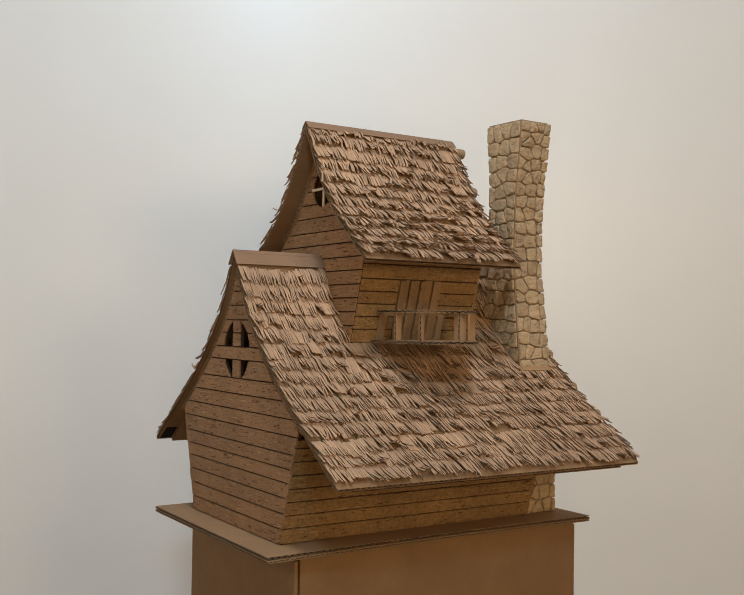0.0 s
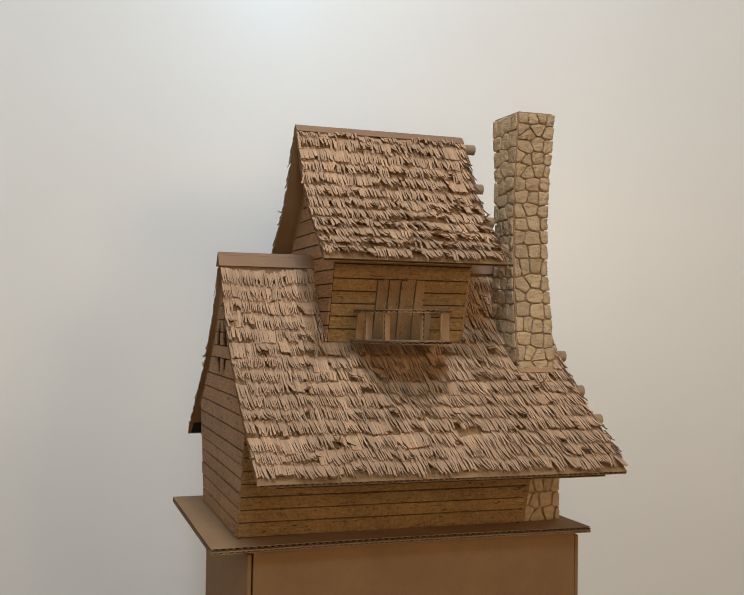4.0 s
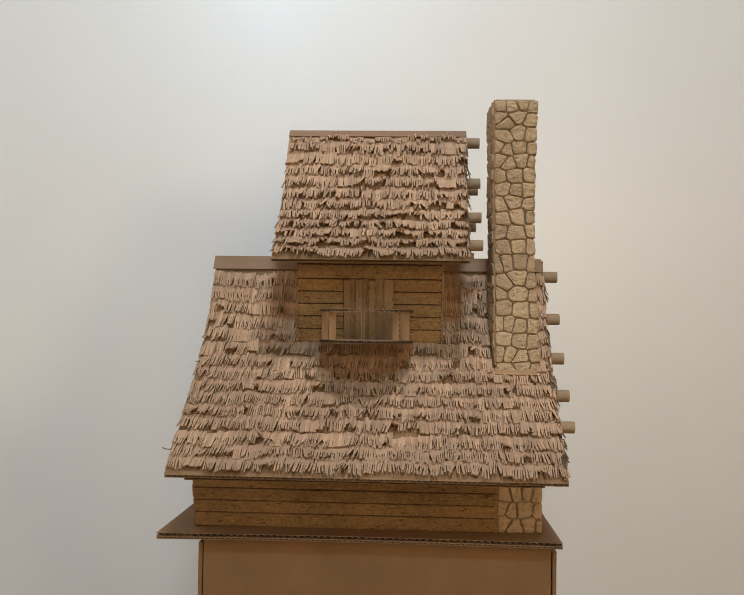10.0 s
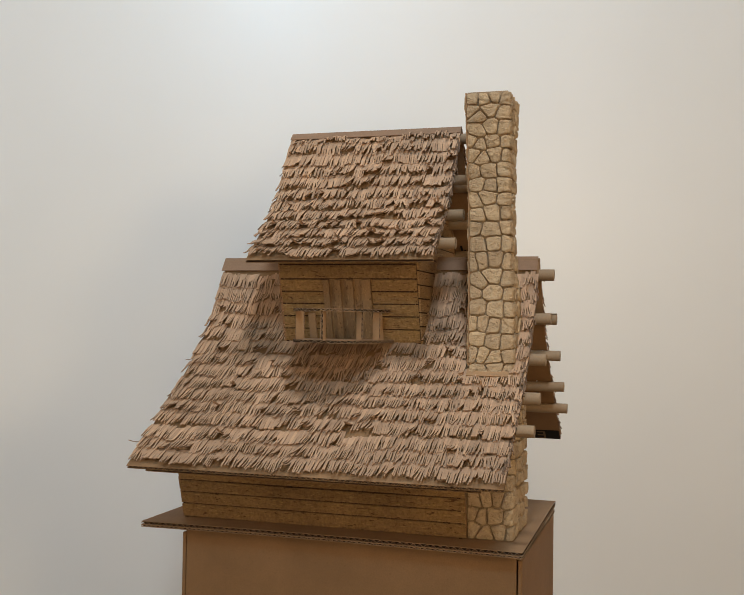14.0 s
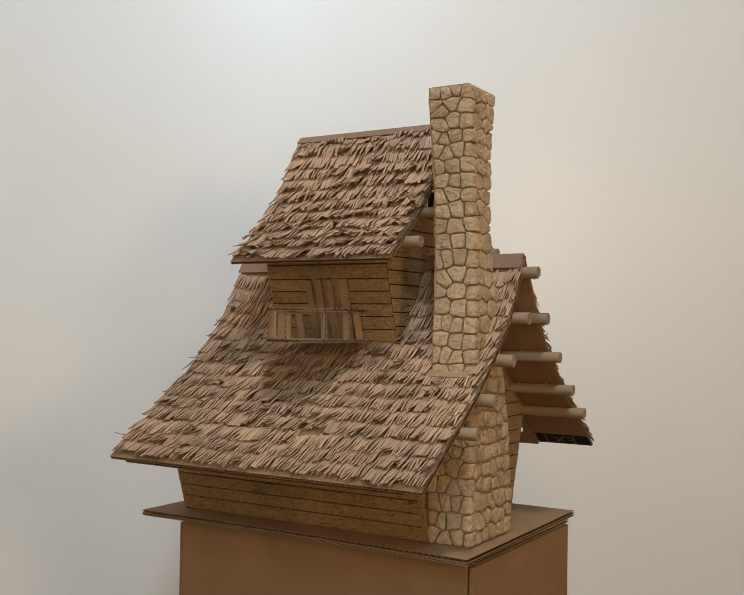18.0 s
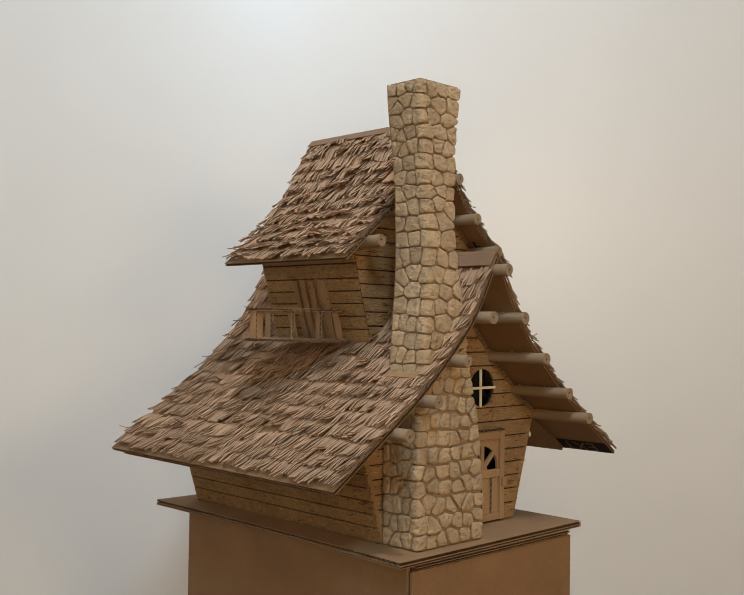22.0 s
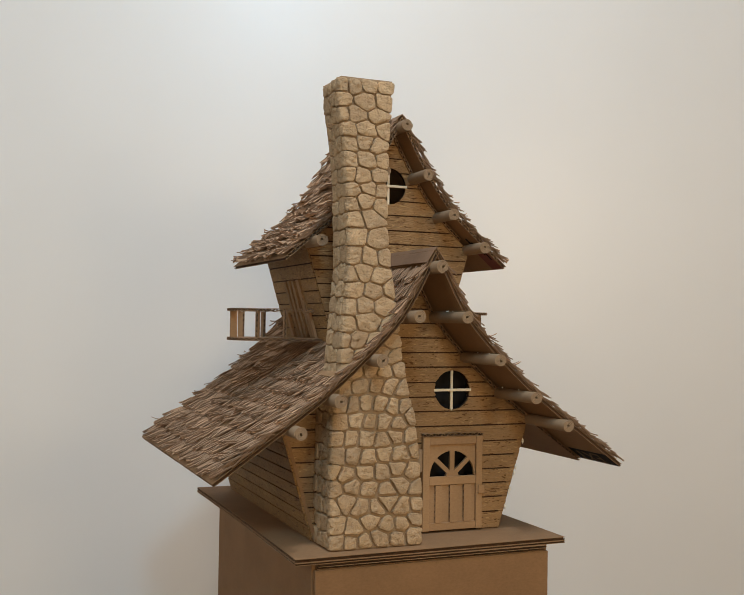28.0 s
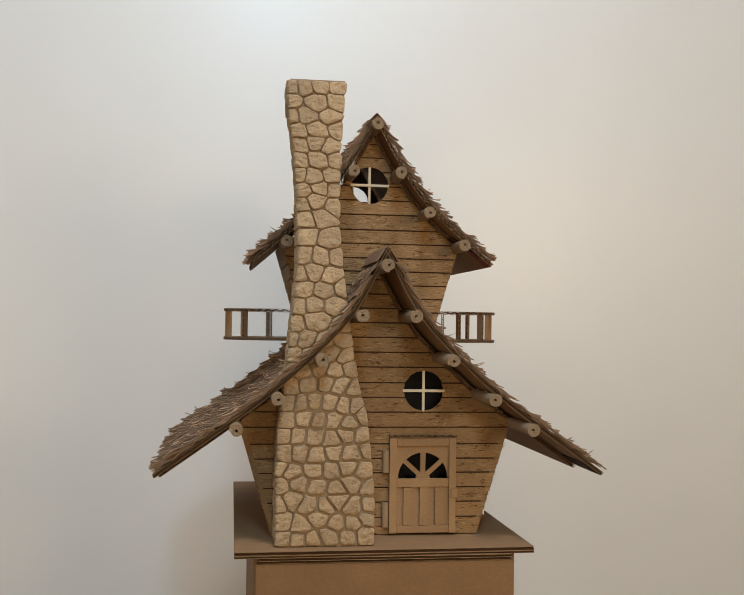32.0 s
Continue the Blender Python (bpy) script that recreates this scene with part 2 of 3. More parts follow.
    col = ramp(nt, noise_tex(nt, 3, 3, 0.5), [(0.3, (0.76, 0.765, 0.75)), (0.7, (0.79, 0.795, 0.78))])
    nt.links.new(col, bsdf.inputs["Base Color"])
    bsdf.inputs["Roughness"].default_value = 0.42
    bsdf.inputs["Specular IOR Level"].default_value = 1.0
    bsdf.inputs["Coat Weight"].default_value, bsdf.inputs["Coat Roughness"].default_value = 0.04, 0.17
    bump(nt, bsdf, noise_tex(nt, 26, 3, 0.5), 0.03, 0.002)
    peel = node(nt, "ShaderNodeBump", Strength=0.35, Distance=0.002)
    nt.links.new(noise_tex(nt, 34, 2, 0.5), peel.inputs["Height"])
    nt.links.new(peel.outputs["Normal"], bsdf.inputs["Coat Normal"])
    # unseen ceiling and west wall toned grey to cut bounced light
    ceil_mat = plain("ceiling_paint", (0.50, 0.50, 0.49), 0.8, 0.03, 8)
    floor_mat = plain("wooden_floor", (0.14, 0.085, 0.05), 0.45, 0.25, 10)
    # unseen south wall darkened to keep bounced fill low
    dim = plain("low_bounce_wall_paint", (0.30, 0.26, 0.21), 0.8, 0.03, 8)
    # unseen east wall tinted to bounce warm light from the right
    warm = plain("warm_bounce_wall_paint", (0.70, 0.55, 0.38), 0.8, 0.03, 8)
    X0, X1, YS, TOP = -2.0, 2.2, -3.6, 2.70
    for name, lo, hi, mat in (("wall_north", (X0 - 0.1, WALL_Y, 0), (X1 + 0.3, WALL_Y + 0.1, TOP), wall_mat),
                              ("wall_south", (X0 - 0.1, YS - 0.1, 0), (X1 + 0.1, YS, TOP), dim),
                              ("wall_west", (X0 - 0.1, YS, 0), (X0, WALL_Y, TOP), ceil_mat),
                              ("wall_east", (X1, YS, 0), (X1 + 0.1, WALL_Y + 0.5, TOP), warm),
                              ("floor", (X0 - 0.1, YS - 0.1, -0.1), (X1 + 0.3, WALL_Y + 0.5, 0), floor_mat),
                              ("ceiling", (X0 - 0.1, YS - 0.1, TOP), (X1 + 0.3, WALL_Y + 0.5, TOP + 0.1), ceil_mat)):
        shape = boxes((lo, hi))
        # opening added behind the unseen left fill
        if name == "wall_west":
            shape = boxes((lo, (X0, -1.95, TOP)), ((lo[0], -0.75, 0), hi), ((lo[0], -1.95, 0), (X0, -0.75, 0.95)), ((lo[0], -1.95, 2.15), (X0, -0.75, TOP)))
        ob = part(name, shape, mat, None)
        if name == "wall_north":
            ob.matrix_world = Matrix.Translation((0, WALL_Y, 0)) @ pose(0, 0, 0, 0, 0, WALL_TURN) @ Matrix.Translation((0, -WALL_Y, 0))
        tagged(ob, {"wall_north": "smooth off-white painted wall behind the model", "floor": "brown wooden floor of the room",
                    "ceiling": "plain ceiling of the room, toned grey to cut bounced light"}.get(name, "plain painted wall of the room"), name.split("_")[0], kind="structure")


room()

# ---- pedestal and board ----
pedestal = tagged(empty("pedestal_box"), "tall brown corrugated cardboard box serving as turning pedestal", "box")
base_board = tagged(empty("base_board"), "double-wall brown corrugated cardboard sheet lying on the box", "board")
cottage = tagged(empty("model_cottage"), "handmade brown cardboard storybook cottage with fringed thatch and pulp-stone chimney", "model house")


def build_pedestal():
    x0, x1, y0, y1, top, bot = -0.193, 0.2325, -0.156, 0.138, -0.0105, -0.745
    w = 0.005
    for name, lo, hi in (("front_panel", (x0 + 0.0065, y0, bot), (x1 - 0.0065, y0 + w, -0.0033)),
                         ("back_panel", (x0 + 0.0065, y1 - w, bot), (x1 - 0.0065, y1, -0.0033)),
                         ("side_panel", (x0, y0 + 0.002, bot), (x0 + w, y1 - 0.002, top)),
                         ("side_panel", (x1 - w, y0 + 0.002, bot), (x1, y1 - 0.002, top))):
        bm = boxes((lo, hi))
        bmesh.ops.bevel(bm, geom=[e for e in bm.edges], offset=0.0007, segments=1, affect="EDGES")
        part(name, bm, KRAFT_SHEET, pedestal)
    for k in range(2):
        z = top + 0.0002 + k * 0.0037

        def surf(u, v, z=z, k=k):
            return Vector((x0 + 0.004 + (x1 - x0 - 0.006 + 0.004 * k) * u, y0 + 0.0055 + (y1 - y0 - 0.011) * v, z)), Vector((0, 0, 1))
        corrugated("top_flap", surf, x1 - x0, 2, 2, 0.0034, pedestal, KRAFT)


def build_board():
    def surf(u, v):
        x = -0.2385 + u * (0.2362 + 0.2385 - 0.004 * v)
        bow = 0.0015 * math.sin(math.pi * u) * (1 - v)
        return Vector((x, -0.1775 + v * (0.1555 + 0.1775) + 0.004 * u * v, bow)), Vector((0, 0, 1))
    corrugated("upper_ply", surf, 0.475, 24, 8, 0.0042, base_board, BOARD, low=-0.0002)
    corrugated("lower_ply", surf, 0.475, 24, 8, 0.0026, base_board, BOARD, low=-0.0030, pitch=0.0062)


build_pedestal()
build_board()

# ---- cottage walls ----
G = 0.00085   # half of the groove between planks


def band_edges(half, z0, z1, n=5):
    zs = [z0 + (z1 - z0) * i / n for i in range(n + 1)]
    return [(half(z), z) for z in zs]


def arc(c, r, z0, z1, side, n=7):
    """Points of a round opening's rim from z0 to z1, on one side of it."""
    out = []
    for i in range(n + 1):
        z = z0 + (z1 - z0) * i / n
        out.append((c[0] + side * (math.sqrt(max(0, r * r - (z - c[1]) ** 2)) + random.gauss(0, 0.0004)), z))
    return out


def plank_outlines(half, z0, z1, window, gap, four, doorway):
    """The outlines of a gable's plank between two heights, cut out round its openings: lists of (y, z)."""
    a0, a1 = z0 + gap, z1 - gap
    right = [(Y_MID + w, z) for w, z in band_edges(half, a0, a1)]
    left = [(Y_MID - w, z) for w, z in band_edges(half, a0, a1)][::-1]
    if doorway and z1 <= doorway[2] + 0.001:
        return [left + [(doorway[0], a0), (doorway[0], a1)], [(doorway[1], a1), (doorway[1], a0)] + right]
    if four and any(abs(z0 - b) < 0.0005 for b in four[3]):
        c, r, m = four[:3]
        rims = [[(c[0] + sg * max(m, math.sqrt(max(0, r * r - (a0 + (a1 - a0) * i / 6 - c[1]) ** 2))), a0 + (a1 - a0) * i / 6) for i in range(7)] for sg in (-1, 1)]
        bar = [(c[0] - m, a0), (c[0] + m, a0), (c[0] + m, a1), (c[0] - m, a1)]
        return [left + rims[0], rims[1][::-1] + right, bar]
    if window:
        c, r = window
        lo, hi = max(a0, c[1] - r), min(a1, c[1] + r)
        if hi - lo > 0.0005:
            rl, rr = arc(c, r, lo, hi, -1), arc(c, r, lo, hi, 1)
            if lo == a0 and hi == a1:
                return [left + rl, rr[::-1] + right]
            if lo == a0:
                return [right + left + rl + rr[::-1][1:]]
            return [left + right + rr[::-1] + rl[1:]]
    return [right + left]


def gable(name, x, out, half, seams, window, label, four=None, doorway=None, thick=0.0022):
    """A gable wall: a dark-scored backing behind a course of planks. out: +1 or -1, the way it faces."""
    wall = tagged(empty(name, cottage), label)
    bm = bmesh.new()
    for z0, z1 in zip(seams, seams[1:]):
        for outline in plank_outlines(half, z0, z1, window, 0.0, four, doorway):
            prism(bm, [Vector((x - out * 0.0035, y, z)) for y, z in outline], [Vector((x, y, z)) for y, z in outline])
    bmesh.ops.remove_doubles(bm, verts=bm.verts, dist=0.00005)
    part("backing", bm, GROOVE, wall)
    for z0, z1 in zip(seams, seams[1:]):
        for outline in plank_outlines(half, z0, z1, window, G, four, doorway):
            bm = bmesh.new()
            jit = random.uniform(-0.0004, 0.0004)
            prism(bm, [Vector((x + out * 0.0002, y, z)) for y, z in outline], [Vector((x + out * (thick + jit), y, z)) for y, z in outline])
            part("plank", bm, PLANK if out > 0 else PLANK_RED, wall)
    return wall


def long_wall(name, x0, x1, side, foot, head, seams, label, skip=None, thick=0.0022):
    """A leaning long wall. foot and head: (distance from the middle line, height)."""
    wall = empty(name, cottage)
    tagged(wall, label)
    def at(z):
        f = (z - foot[1]) / (head[1] - foot[1])
        return Y_MID + side * (foot[0] + (head[0] - foot[0]) * f)
    lean = Vector((0, side * (head[1] - foot[1]), -(head[0] - foot[0]))).normalized()
    def slab(bm, a, b, za, zb, lo, hi):
        ring = [Vector((a, at(za), za)), Vector((b, at(za), za)), Vector((b, at(zb), zb)), Vector((a, at(zb), zb))]
        prism(bm, [p + lean * lo for p in ring], [p + lean * hi for p in ring])
    bm = bmesh.new()
    slab(bm, x0 + 0.005, x1 - 0.005, seams[0], seams[-1], -0.004, 0.0)
    part("backing", bm, GROOVE, wall)
    for a, b in ((x0 + 0.0005, x0 + 0.0049), (x1 - 0.0049, x1 - 0.0005)):
        bm = bmesh.new()
        slab(bm, a, b, seams[0], seams[-1], -0.004, -0.0002)
        part("end_strip", bm, KRAFT_IN, wall)
    for za, zb in zip(seams, seams[1:]):
        spans = [(x0, x1)]
        if skip and za < skip[3] - 0.002 and zb > skip[2] + 0.002:
            spans = [(x0, skip[0]), (skip[1], x1)]
        for a, b in spans:
            bm = bmesh.new()
            slab(bm, a + 0.0004, b - 0.0004, za + G, zb - G, 0.0002, thick + random.uniform(-0.0003, 0.0003))
            part("plank", bm, PLANK_WORN, wall)
    return wall, slab


def main_half(z):
    roof = MAIN.half_width(z, 0.0115)
    lean = 0.1215 + (z - 0.004) * (0.1605 - 0.1215) / 0.128
    return min(roof, lean)


def upper_half(z):
    roof = UPPER.half_width(z, 0.0100)
    return min(roof, 0.0755 + (z - 0.2313) * 0.295)


MAIN_SEAMS = [0.0045, 0.025, 0.0429, 0.0602, 0.0775, 0.0943, 0.1116, 0.1312, 0.1491, 0.1665, 0.1839, 0.2024, 0.2199, 0.2375, 0.255, 0.272, 0.289, 0.306, 0.322]
UP_SEAMS = [0.225, 0.2337, 0.2508, 0.2679, 0.2851, 0.3018, 0.3191, 0.3359, 0.3539, 0.3712, 0.3904, 0.4084, 0.426, 0.444, 0.462, 0.479, 0.493]
WIN_LOW, WIN_UP = ((0.0436, 0.1747), 0.0240), ((-0.0163, 0.4270), 0.0232)
LEFT_SEAMS = [0.0045, 0.0225, 0.0405, 0.0582, 0.0755, 0.0915, 0.1079, 0.1280, 0.1465, 0.1655, 0.1845, 0.2070, 0.2230, 0.2400, 0.2560, 0.274, 0.291, 0.307, 0.322]
FOUR = ((-0.0130, 0.2185), 0.0370, 0.0098, (0.1845, 0.2230, 0.2400))
gable("gable_wall", 0.1590, 1, main_half, MAIN_SEAMS, WIN_LOW, "tapering plank-scored cardboard gable with door and round window", None, (0.0080, 0.0780, 0.1116))
gable("gable_wall", -0.2005, -1, main_half, LEFT_SEAMS, None, "plank-scored cardboard gable with a four-light cut-out window", FOUR)
gable("gable_wall", 0.0945, 1, upper_half, UP_SEAMS, WIN_UP, "upper plank-scored cardboard gable with round window")
gable("gable_wall", -0.0845, -1, upper_half, UP_SEAMS, WIN_UP, "upper plank-scored cardboard gable with round window")
FRONT_SEAMS = [0.0055, 0.0235, 0.039, 0.0545, 0.070, 0.0855, 0.101, 0.1165, 0.126]
DORM_TOP = next(z for z in (0.34 + 0.0005 * k for k in range(60)) if UPPER.half_width(z, 0.0060) < 0.0745 + (z - 0.2313) * 0.2938)
DORM_SEAMS = [0.2305, 0.2471, 0.263, 0.2785, 0.2939, 0.3093, 0.3271, DORM_TOP]
for side in (-1, 1):
    long_wall("long_wall", -0.2020, 0.1650 if side < 0 else 0.1612, side, (0.1200, 0.004), (0.1590, 0.132), FRONT_SEAMS, "outward-leaning cardboard wall scored as long planks")
    long_wall("dormer_wall", -0.0845, 0.0945, side, (0.0745, 0.2313), (0.1035, 0.33), DORM_SEAMS, "leaning upper cardboard wall scored as planks, with a balcony door",
              (-0.0275, 0.0355, 0.2305, 0.310))

# ---- roofs ----


def roof(name, slope, x0, x1, across, label):
    r = tagged(empty(name, cottage), label)
    for side in (-1, 1):
        surf = slope_surf(slope, side, x0, x1, 0.0, slope.length)
        corrugated("roof_sheet", surf, slope.length if across else x1 - x0, 1, 24, 0.0040, r, KRAFT_IN, across=across, low=-0.0040, pitch=0.0066)
    return r


main_roof = roof("main_roof", MAIN, -0.207, 0.2295, False, "swept main roof of brown cardboard thatched with fringed paper")
upper_roof = roof("upper_roof", UPPER, -0.1105, 0.1260, True, "swept upper roof of brown cardboard thatched with fringed paper")


def strip(bm, slope, side, x, w, tip, ln, slit, lift, bend, lean, gap, twist=0.0, jag=0.0):
    """One tab of fringe: fast at its upper end, cut free over its lower part, where it bends away from the roof by so many radians."""
    th = 0.0012
    s, h = tip - ln, 0.0007
    path = [(s, h, 0.0, 0.0), (s + (ln - slit) * 0.96, h + lift, 0.0, 0.0)]
    s, h = s + ln - slit, h + lift
    steps = 5
    for k in range(steps + 1):
        f = k / steps
        path.append((s, h, f, gap * min(1.0, f * 5 + 0.5)))
        a = 0.05 + bend * (0.55 + 0.45 * f)
        s, h = s + slit / steps * math.cos(a), h + slit / steps * math.sin(a)
    rows = []
    for i, (s, h, f, g) in enumerate(path):
        xo = x + lean * f * slit
        end = i == len(path) - 1
        pair = []
        for xs, tw, j in ((xo + g * 0.5, twist * f, jag), (xo + w - g * 0.5, -twist * f, -jag)):
            sj = s + (j if end else 0.0)
            s_in = min(sj, slope.length)
            _, n2, d = slope.at(s_in)
            pair.append(on_slope(slope, side, s_in, xs, h + tw) + Vector((0, side * d[0], d[1])) * (sj - s_in))
        n = Vector((0, side * n2[0], n2[1])) * th
        a, b = pair
        rows.append([bm.verts.new(q) for q in (a, b, b + n, a + n)])
    for r, q in zip(rows, rows[1:]):
        for i in range(4):
            f = bm.faces.new((r[i], r[(i + 1) % 4], q[(i + 1) % 4], q[i]))
            # side faces take the painted slit shade
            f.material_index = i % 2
    bm.faces.new(rows[-1])
    bm.faces.new(rows[0][::-1])


def thatch_course(slope, side, x0, x1, tip, show, parent, keep, joined, wide, lift, single, wild):
    """One course of fringe: a band of board slit into tabs; runs of tabs lie flat, stand off or curl up together."""
    x = x0
    run, drop, bend, lean, tight, rise = 0, 0.0, 0.0, 0.0, False, 0.0
    ln = show * 1.25
    wave, turn = random.uniform(0.0006, 0.0022), random.uniform(0, 6)
    while x < x1 - 0.001:
        if run <= 0:
            pick = random.random()
            tight = random.random() < 0.12
            run = random.randint(2, 7)
            bend = random.gauss(0.14, 0.12)
            if pick < 0.34 * wild:
                bend = random.uniform(0.35, 0.8)
                run = random.randint(1, 5)
            if pick < 0.09 * wild:
                bend = random.uniform(0.8, 1.5)
                run = random.randint(1, 3)
            drop = random.gauss(0, 0.0020)
            lean = random.gauss(0, 0.05)
            rise = abs(random.gauss(0, 0.0008))
        run -= 1
        w = random.uniform(*wide) * (0.9 if not tight else 1.1)
        if x1 - x - w < 0.0015:
            w = x1 - x
        if keep(x + w / 2, tip - show * 0.5):
            bm = bmesh.new() if single else joined
            odd = random.random()
            loose_by = 0.35 if tight else 1.0
            strip(bm, slope, side, x, w, tip + drop + wave * math.sin(x * 60 + turn) + random.gauss(0, 0.0011) * loose_by, ln, show * random.uniform(0.50, 0.74), lift + rise + random.gauss(0, 0.0008) * loose_by,
                  bend + random.gauss(0, 0.14) * wild * loose_by, lean + (random.gauss(0, 0.04) + (random.uniform(-0.45, 0.45) if odd < 0.08 else 0.0)) * loose_by,
                  random.uniform(0.0002, 0.0004) if tight else random.uniform(0.0005, 0.0012), random.gauss(0, 0.0006) * wild * loose_by, random.gauss(0, 0.0003))
            if single:
                part("thatch_strip", bm, THATCH, parent).data.materials.append(THATCH_SHADE)
        x += w


def clear_main(side):
    def keep(x, s):
        p = MAIN.at(s)[0]
        if -0.086 < x < 0.096 and p[1] > 0.2313 and p[0] < 0.078:
            return False
        if side < 0 and 0.156 < x < 0.2105 and 0.193 < p[1] < 0.262:
            return False
        return True
    return keep


random.seed(5)
for slope, r, x0, x1, n, top, wide, lift in ((MAIN, main_roof, -0.2075, 0.2300, 16, 0.0230, (0.0018, 0.0035), 0.0019), (UPPER, upper_roof, -0.1110, 0.1265, 12, 0.0195, (0.0022, 0.0044), 0.0029)):
    joined, loose = bmesh.new(), bmesh.new()
    pitch = (slope.length - top) / (n - 1)
    for side in (-1, 1):
        keep = clear_main(side) if slope is MAIN else (lambda x, s: True)
        for i in range(1 if slope is MAIN else 0, n):
            tip = top + i * pitch + (random.uniform(-0.0018, 0.0018) if i < n - 1 else (-0.0035 if slope is MAIN else 0.0))
            thatch_course(slope, side, x0, x1, tip, (0.0185 if slope is MAIN else 0.0105) if i == (slope is MAIN) else pitch, r, keep, joined, wide, lift, side < 0 and i >= n - 2, 0.5 if slope is MAIN else 1.3)
        # thin ends that stick out past the roof's gable edges
        for x, way in ((x0, -1), (x1, 1)):
            for _ in range((5 if way < 0 else 85) + (8 if side > 0 else 0)):
                s = random.uniform(top + 0.01, slope.length)
                if keep(x, s):
                    ln = random.uniform(0.012, 0.020)
                    strip(loose, slope, side, x - way * random.uniform(0.0, 0.005), random.uniform(0.0007, 0.0012), s, ln, ln * 0.8, random.uniform(0.002, 0.004),
                          random.uniform(-0.4, 0.5), way * random.uniform(-0.1, 0.32), 0.0)
    for ob in (part("frayed_thatch", loose, LOOSE_SHADE, r, "thin frayed paper ends past the roof's edges"),
               part("thatch", joined, THATCH, r, "overlapping courses of fringed brown paper strips")):
        ob.data.materials.append(THATCH_SHADE)
        tagged(ob, kind="stuff")


def ridge_cap(slope, x0, x1, reach, over, parent):
    bm = bmesh.new()
    def surf(u, v):
        s = (v - 0.5) * 2
        p, n, d = slope.at(abs(s) * reach)
        side = 1 if s > 0 else -1
        if abs(s) < 0.02:
            return Vector((x0 + (x1 - x0) * u, Y_MID, p[1] + 0.0005)), Vector((0, 0, 1))
        return Vector((x0 + (x1 - x0) * u, Y_MID + side * p[0], p[1])) + Vector((0, side * n[0], n[1])) * 0.0022 * abs(s), Vector((0, side * n[0], n[1]))
    sheet(bm, surf, 6, 8, over, over + 0.0009)
    part("ridge_cap", bm, RIDGE, parent, "plain folded cardboard ridge strip")


ridge_cap(MAIN, -0.2095, 0.2275, 0.0195, 0.0010, main_roof)
ridge_cap(UPPER, -0.1110, 0.1262, 0.0095, 0.0022, upper_roof)

# ---- rolled beams ----


def roll_mesh():
    """A tube of rolled board seen with its spiral at the ends; one metre long, scaled by nothing: length is given below."""
    bm = bmesh.new()
    turns, per, paper = 3.6, 56, 0.00119
    pts_in, pts_out = [], []
    for i in range(int(turns * per) + 1):
        a = 2 * math.pi * i / per
        r = 0.0009 + 0.00158 * a / (2 * math.pi)
        pts_in.append(Vector((math.cos(a), math.sin(a))) * r)
        pts_out.append(Vector((math.cos(a), math.sin(a))) * (r + paper))
    return pts_in, pts_out


def beam(x0, x1, y, z, parent, spin):
    pin, pout = roll_mesh()
    bm = bmesh.new()
    c, s = math.cos(spin), math.sin(spin)
    def ring(x):
        return [bm.verts.new((x, y + p[0] * c - p[1] * s, z + p[0] * s + p[1] * c)) for p in pin], [bm.verts.new((x, y + p[0] * c - p[1] * s, z + p[0] * s + p[1] * c)) for p in pout]
    ai, ao = ring(x0)
    bi, bo = ring(x1)
    n = len(pin)
    for k in range(n - 1):
        bm.faces.new((ao[k], ao[k + 1], bo[k + 1], bo[k]))
        bm.faces.new((ai[k + 1], ai[k], bi[k], bi[k + 1]))
        bm.faces.new((bo[k], bo[k + 1], bi[k + 1], bi[k]))
        bm.faces.new((ao[k + 1], ao[k], ai[k], ai[k + 1]))
    for k in (0, n - 1):
        bm.faces.new((ao[k], bo[k], bi[k], ai[k]))
    part("roof_beam", bm, ROLL, parent, "tube of rolled cardboard")


for off, z in ((0.0, 0.3188), (0.0297, 0.2625), (0.0730, 0.2138), (0.1207, 0.1705), (0.165, 0.1370)):
    for side in ((1,) if off == 0 else (-1, 1)):
        y = Y_MID - 0.002 * (off == 0) + side * off
        x1 = 0.2480
        beam(0.158, x1, y, z, main_roof, random.uniform(0, 6))
for off, z in ((0.0, 0.4968), (0.0288, 0.438), (0.0648, 0.3902), (0.1085, 0.3515)):
    for side in ((1,) if off == 0 else (-1, 1)):
        beam(0.094, 0.1440, Y_MID - 0.001 * (off == 0) + side * off, z, upper_roof, random.uniform(0, 6))

# ---- chimney ----
CHIM = [(0.0045, -0.1290, -0.0222, 0.2140), (0.05, -0.1295, -0.0222, 0.2140), (0.085, -0.1297, -0.0243, 0.2140), (0.12, -0.1290, -0.0280, 0.2135), (0.14, -0.1280, -0.0305, 0.2130),
        (0.174, -0.1240, -0.0385, 0.2120), (0.207, -0.1185, -0.0465, 0.2110), (0.24, -0.1155, -0.0505, 0.2100), (0.265, -0.1135, -0.0553, 0.2092), (0.29, -0.1110, -0.0575, 0.2080),
        (0.318, -0.1090, -0.0612, 0.2055), (0.36, -0.1090, -0.0660, 0.2040), (0.405, -0.1105, -0.0660, 0.2030), (0.44, -0.1135, -0.0660, 0.2032), (0.47, -0.1175, -0.0650, 0.2035),
        (0.50, -0.1220, -0.0628, 0.2040), (0.5292, -0.1235, -0.0610, 0.2048)]


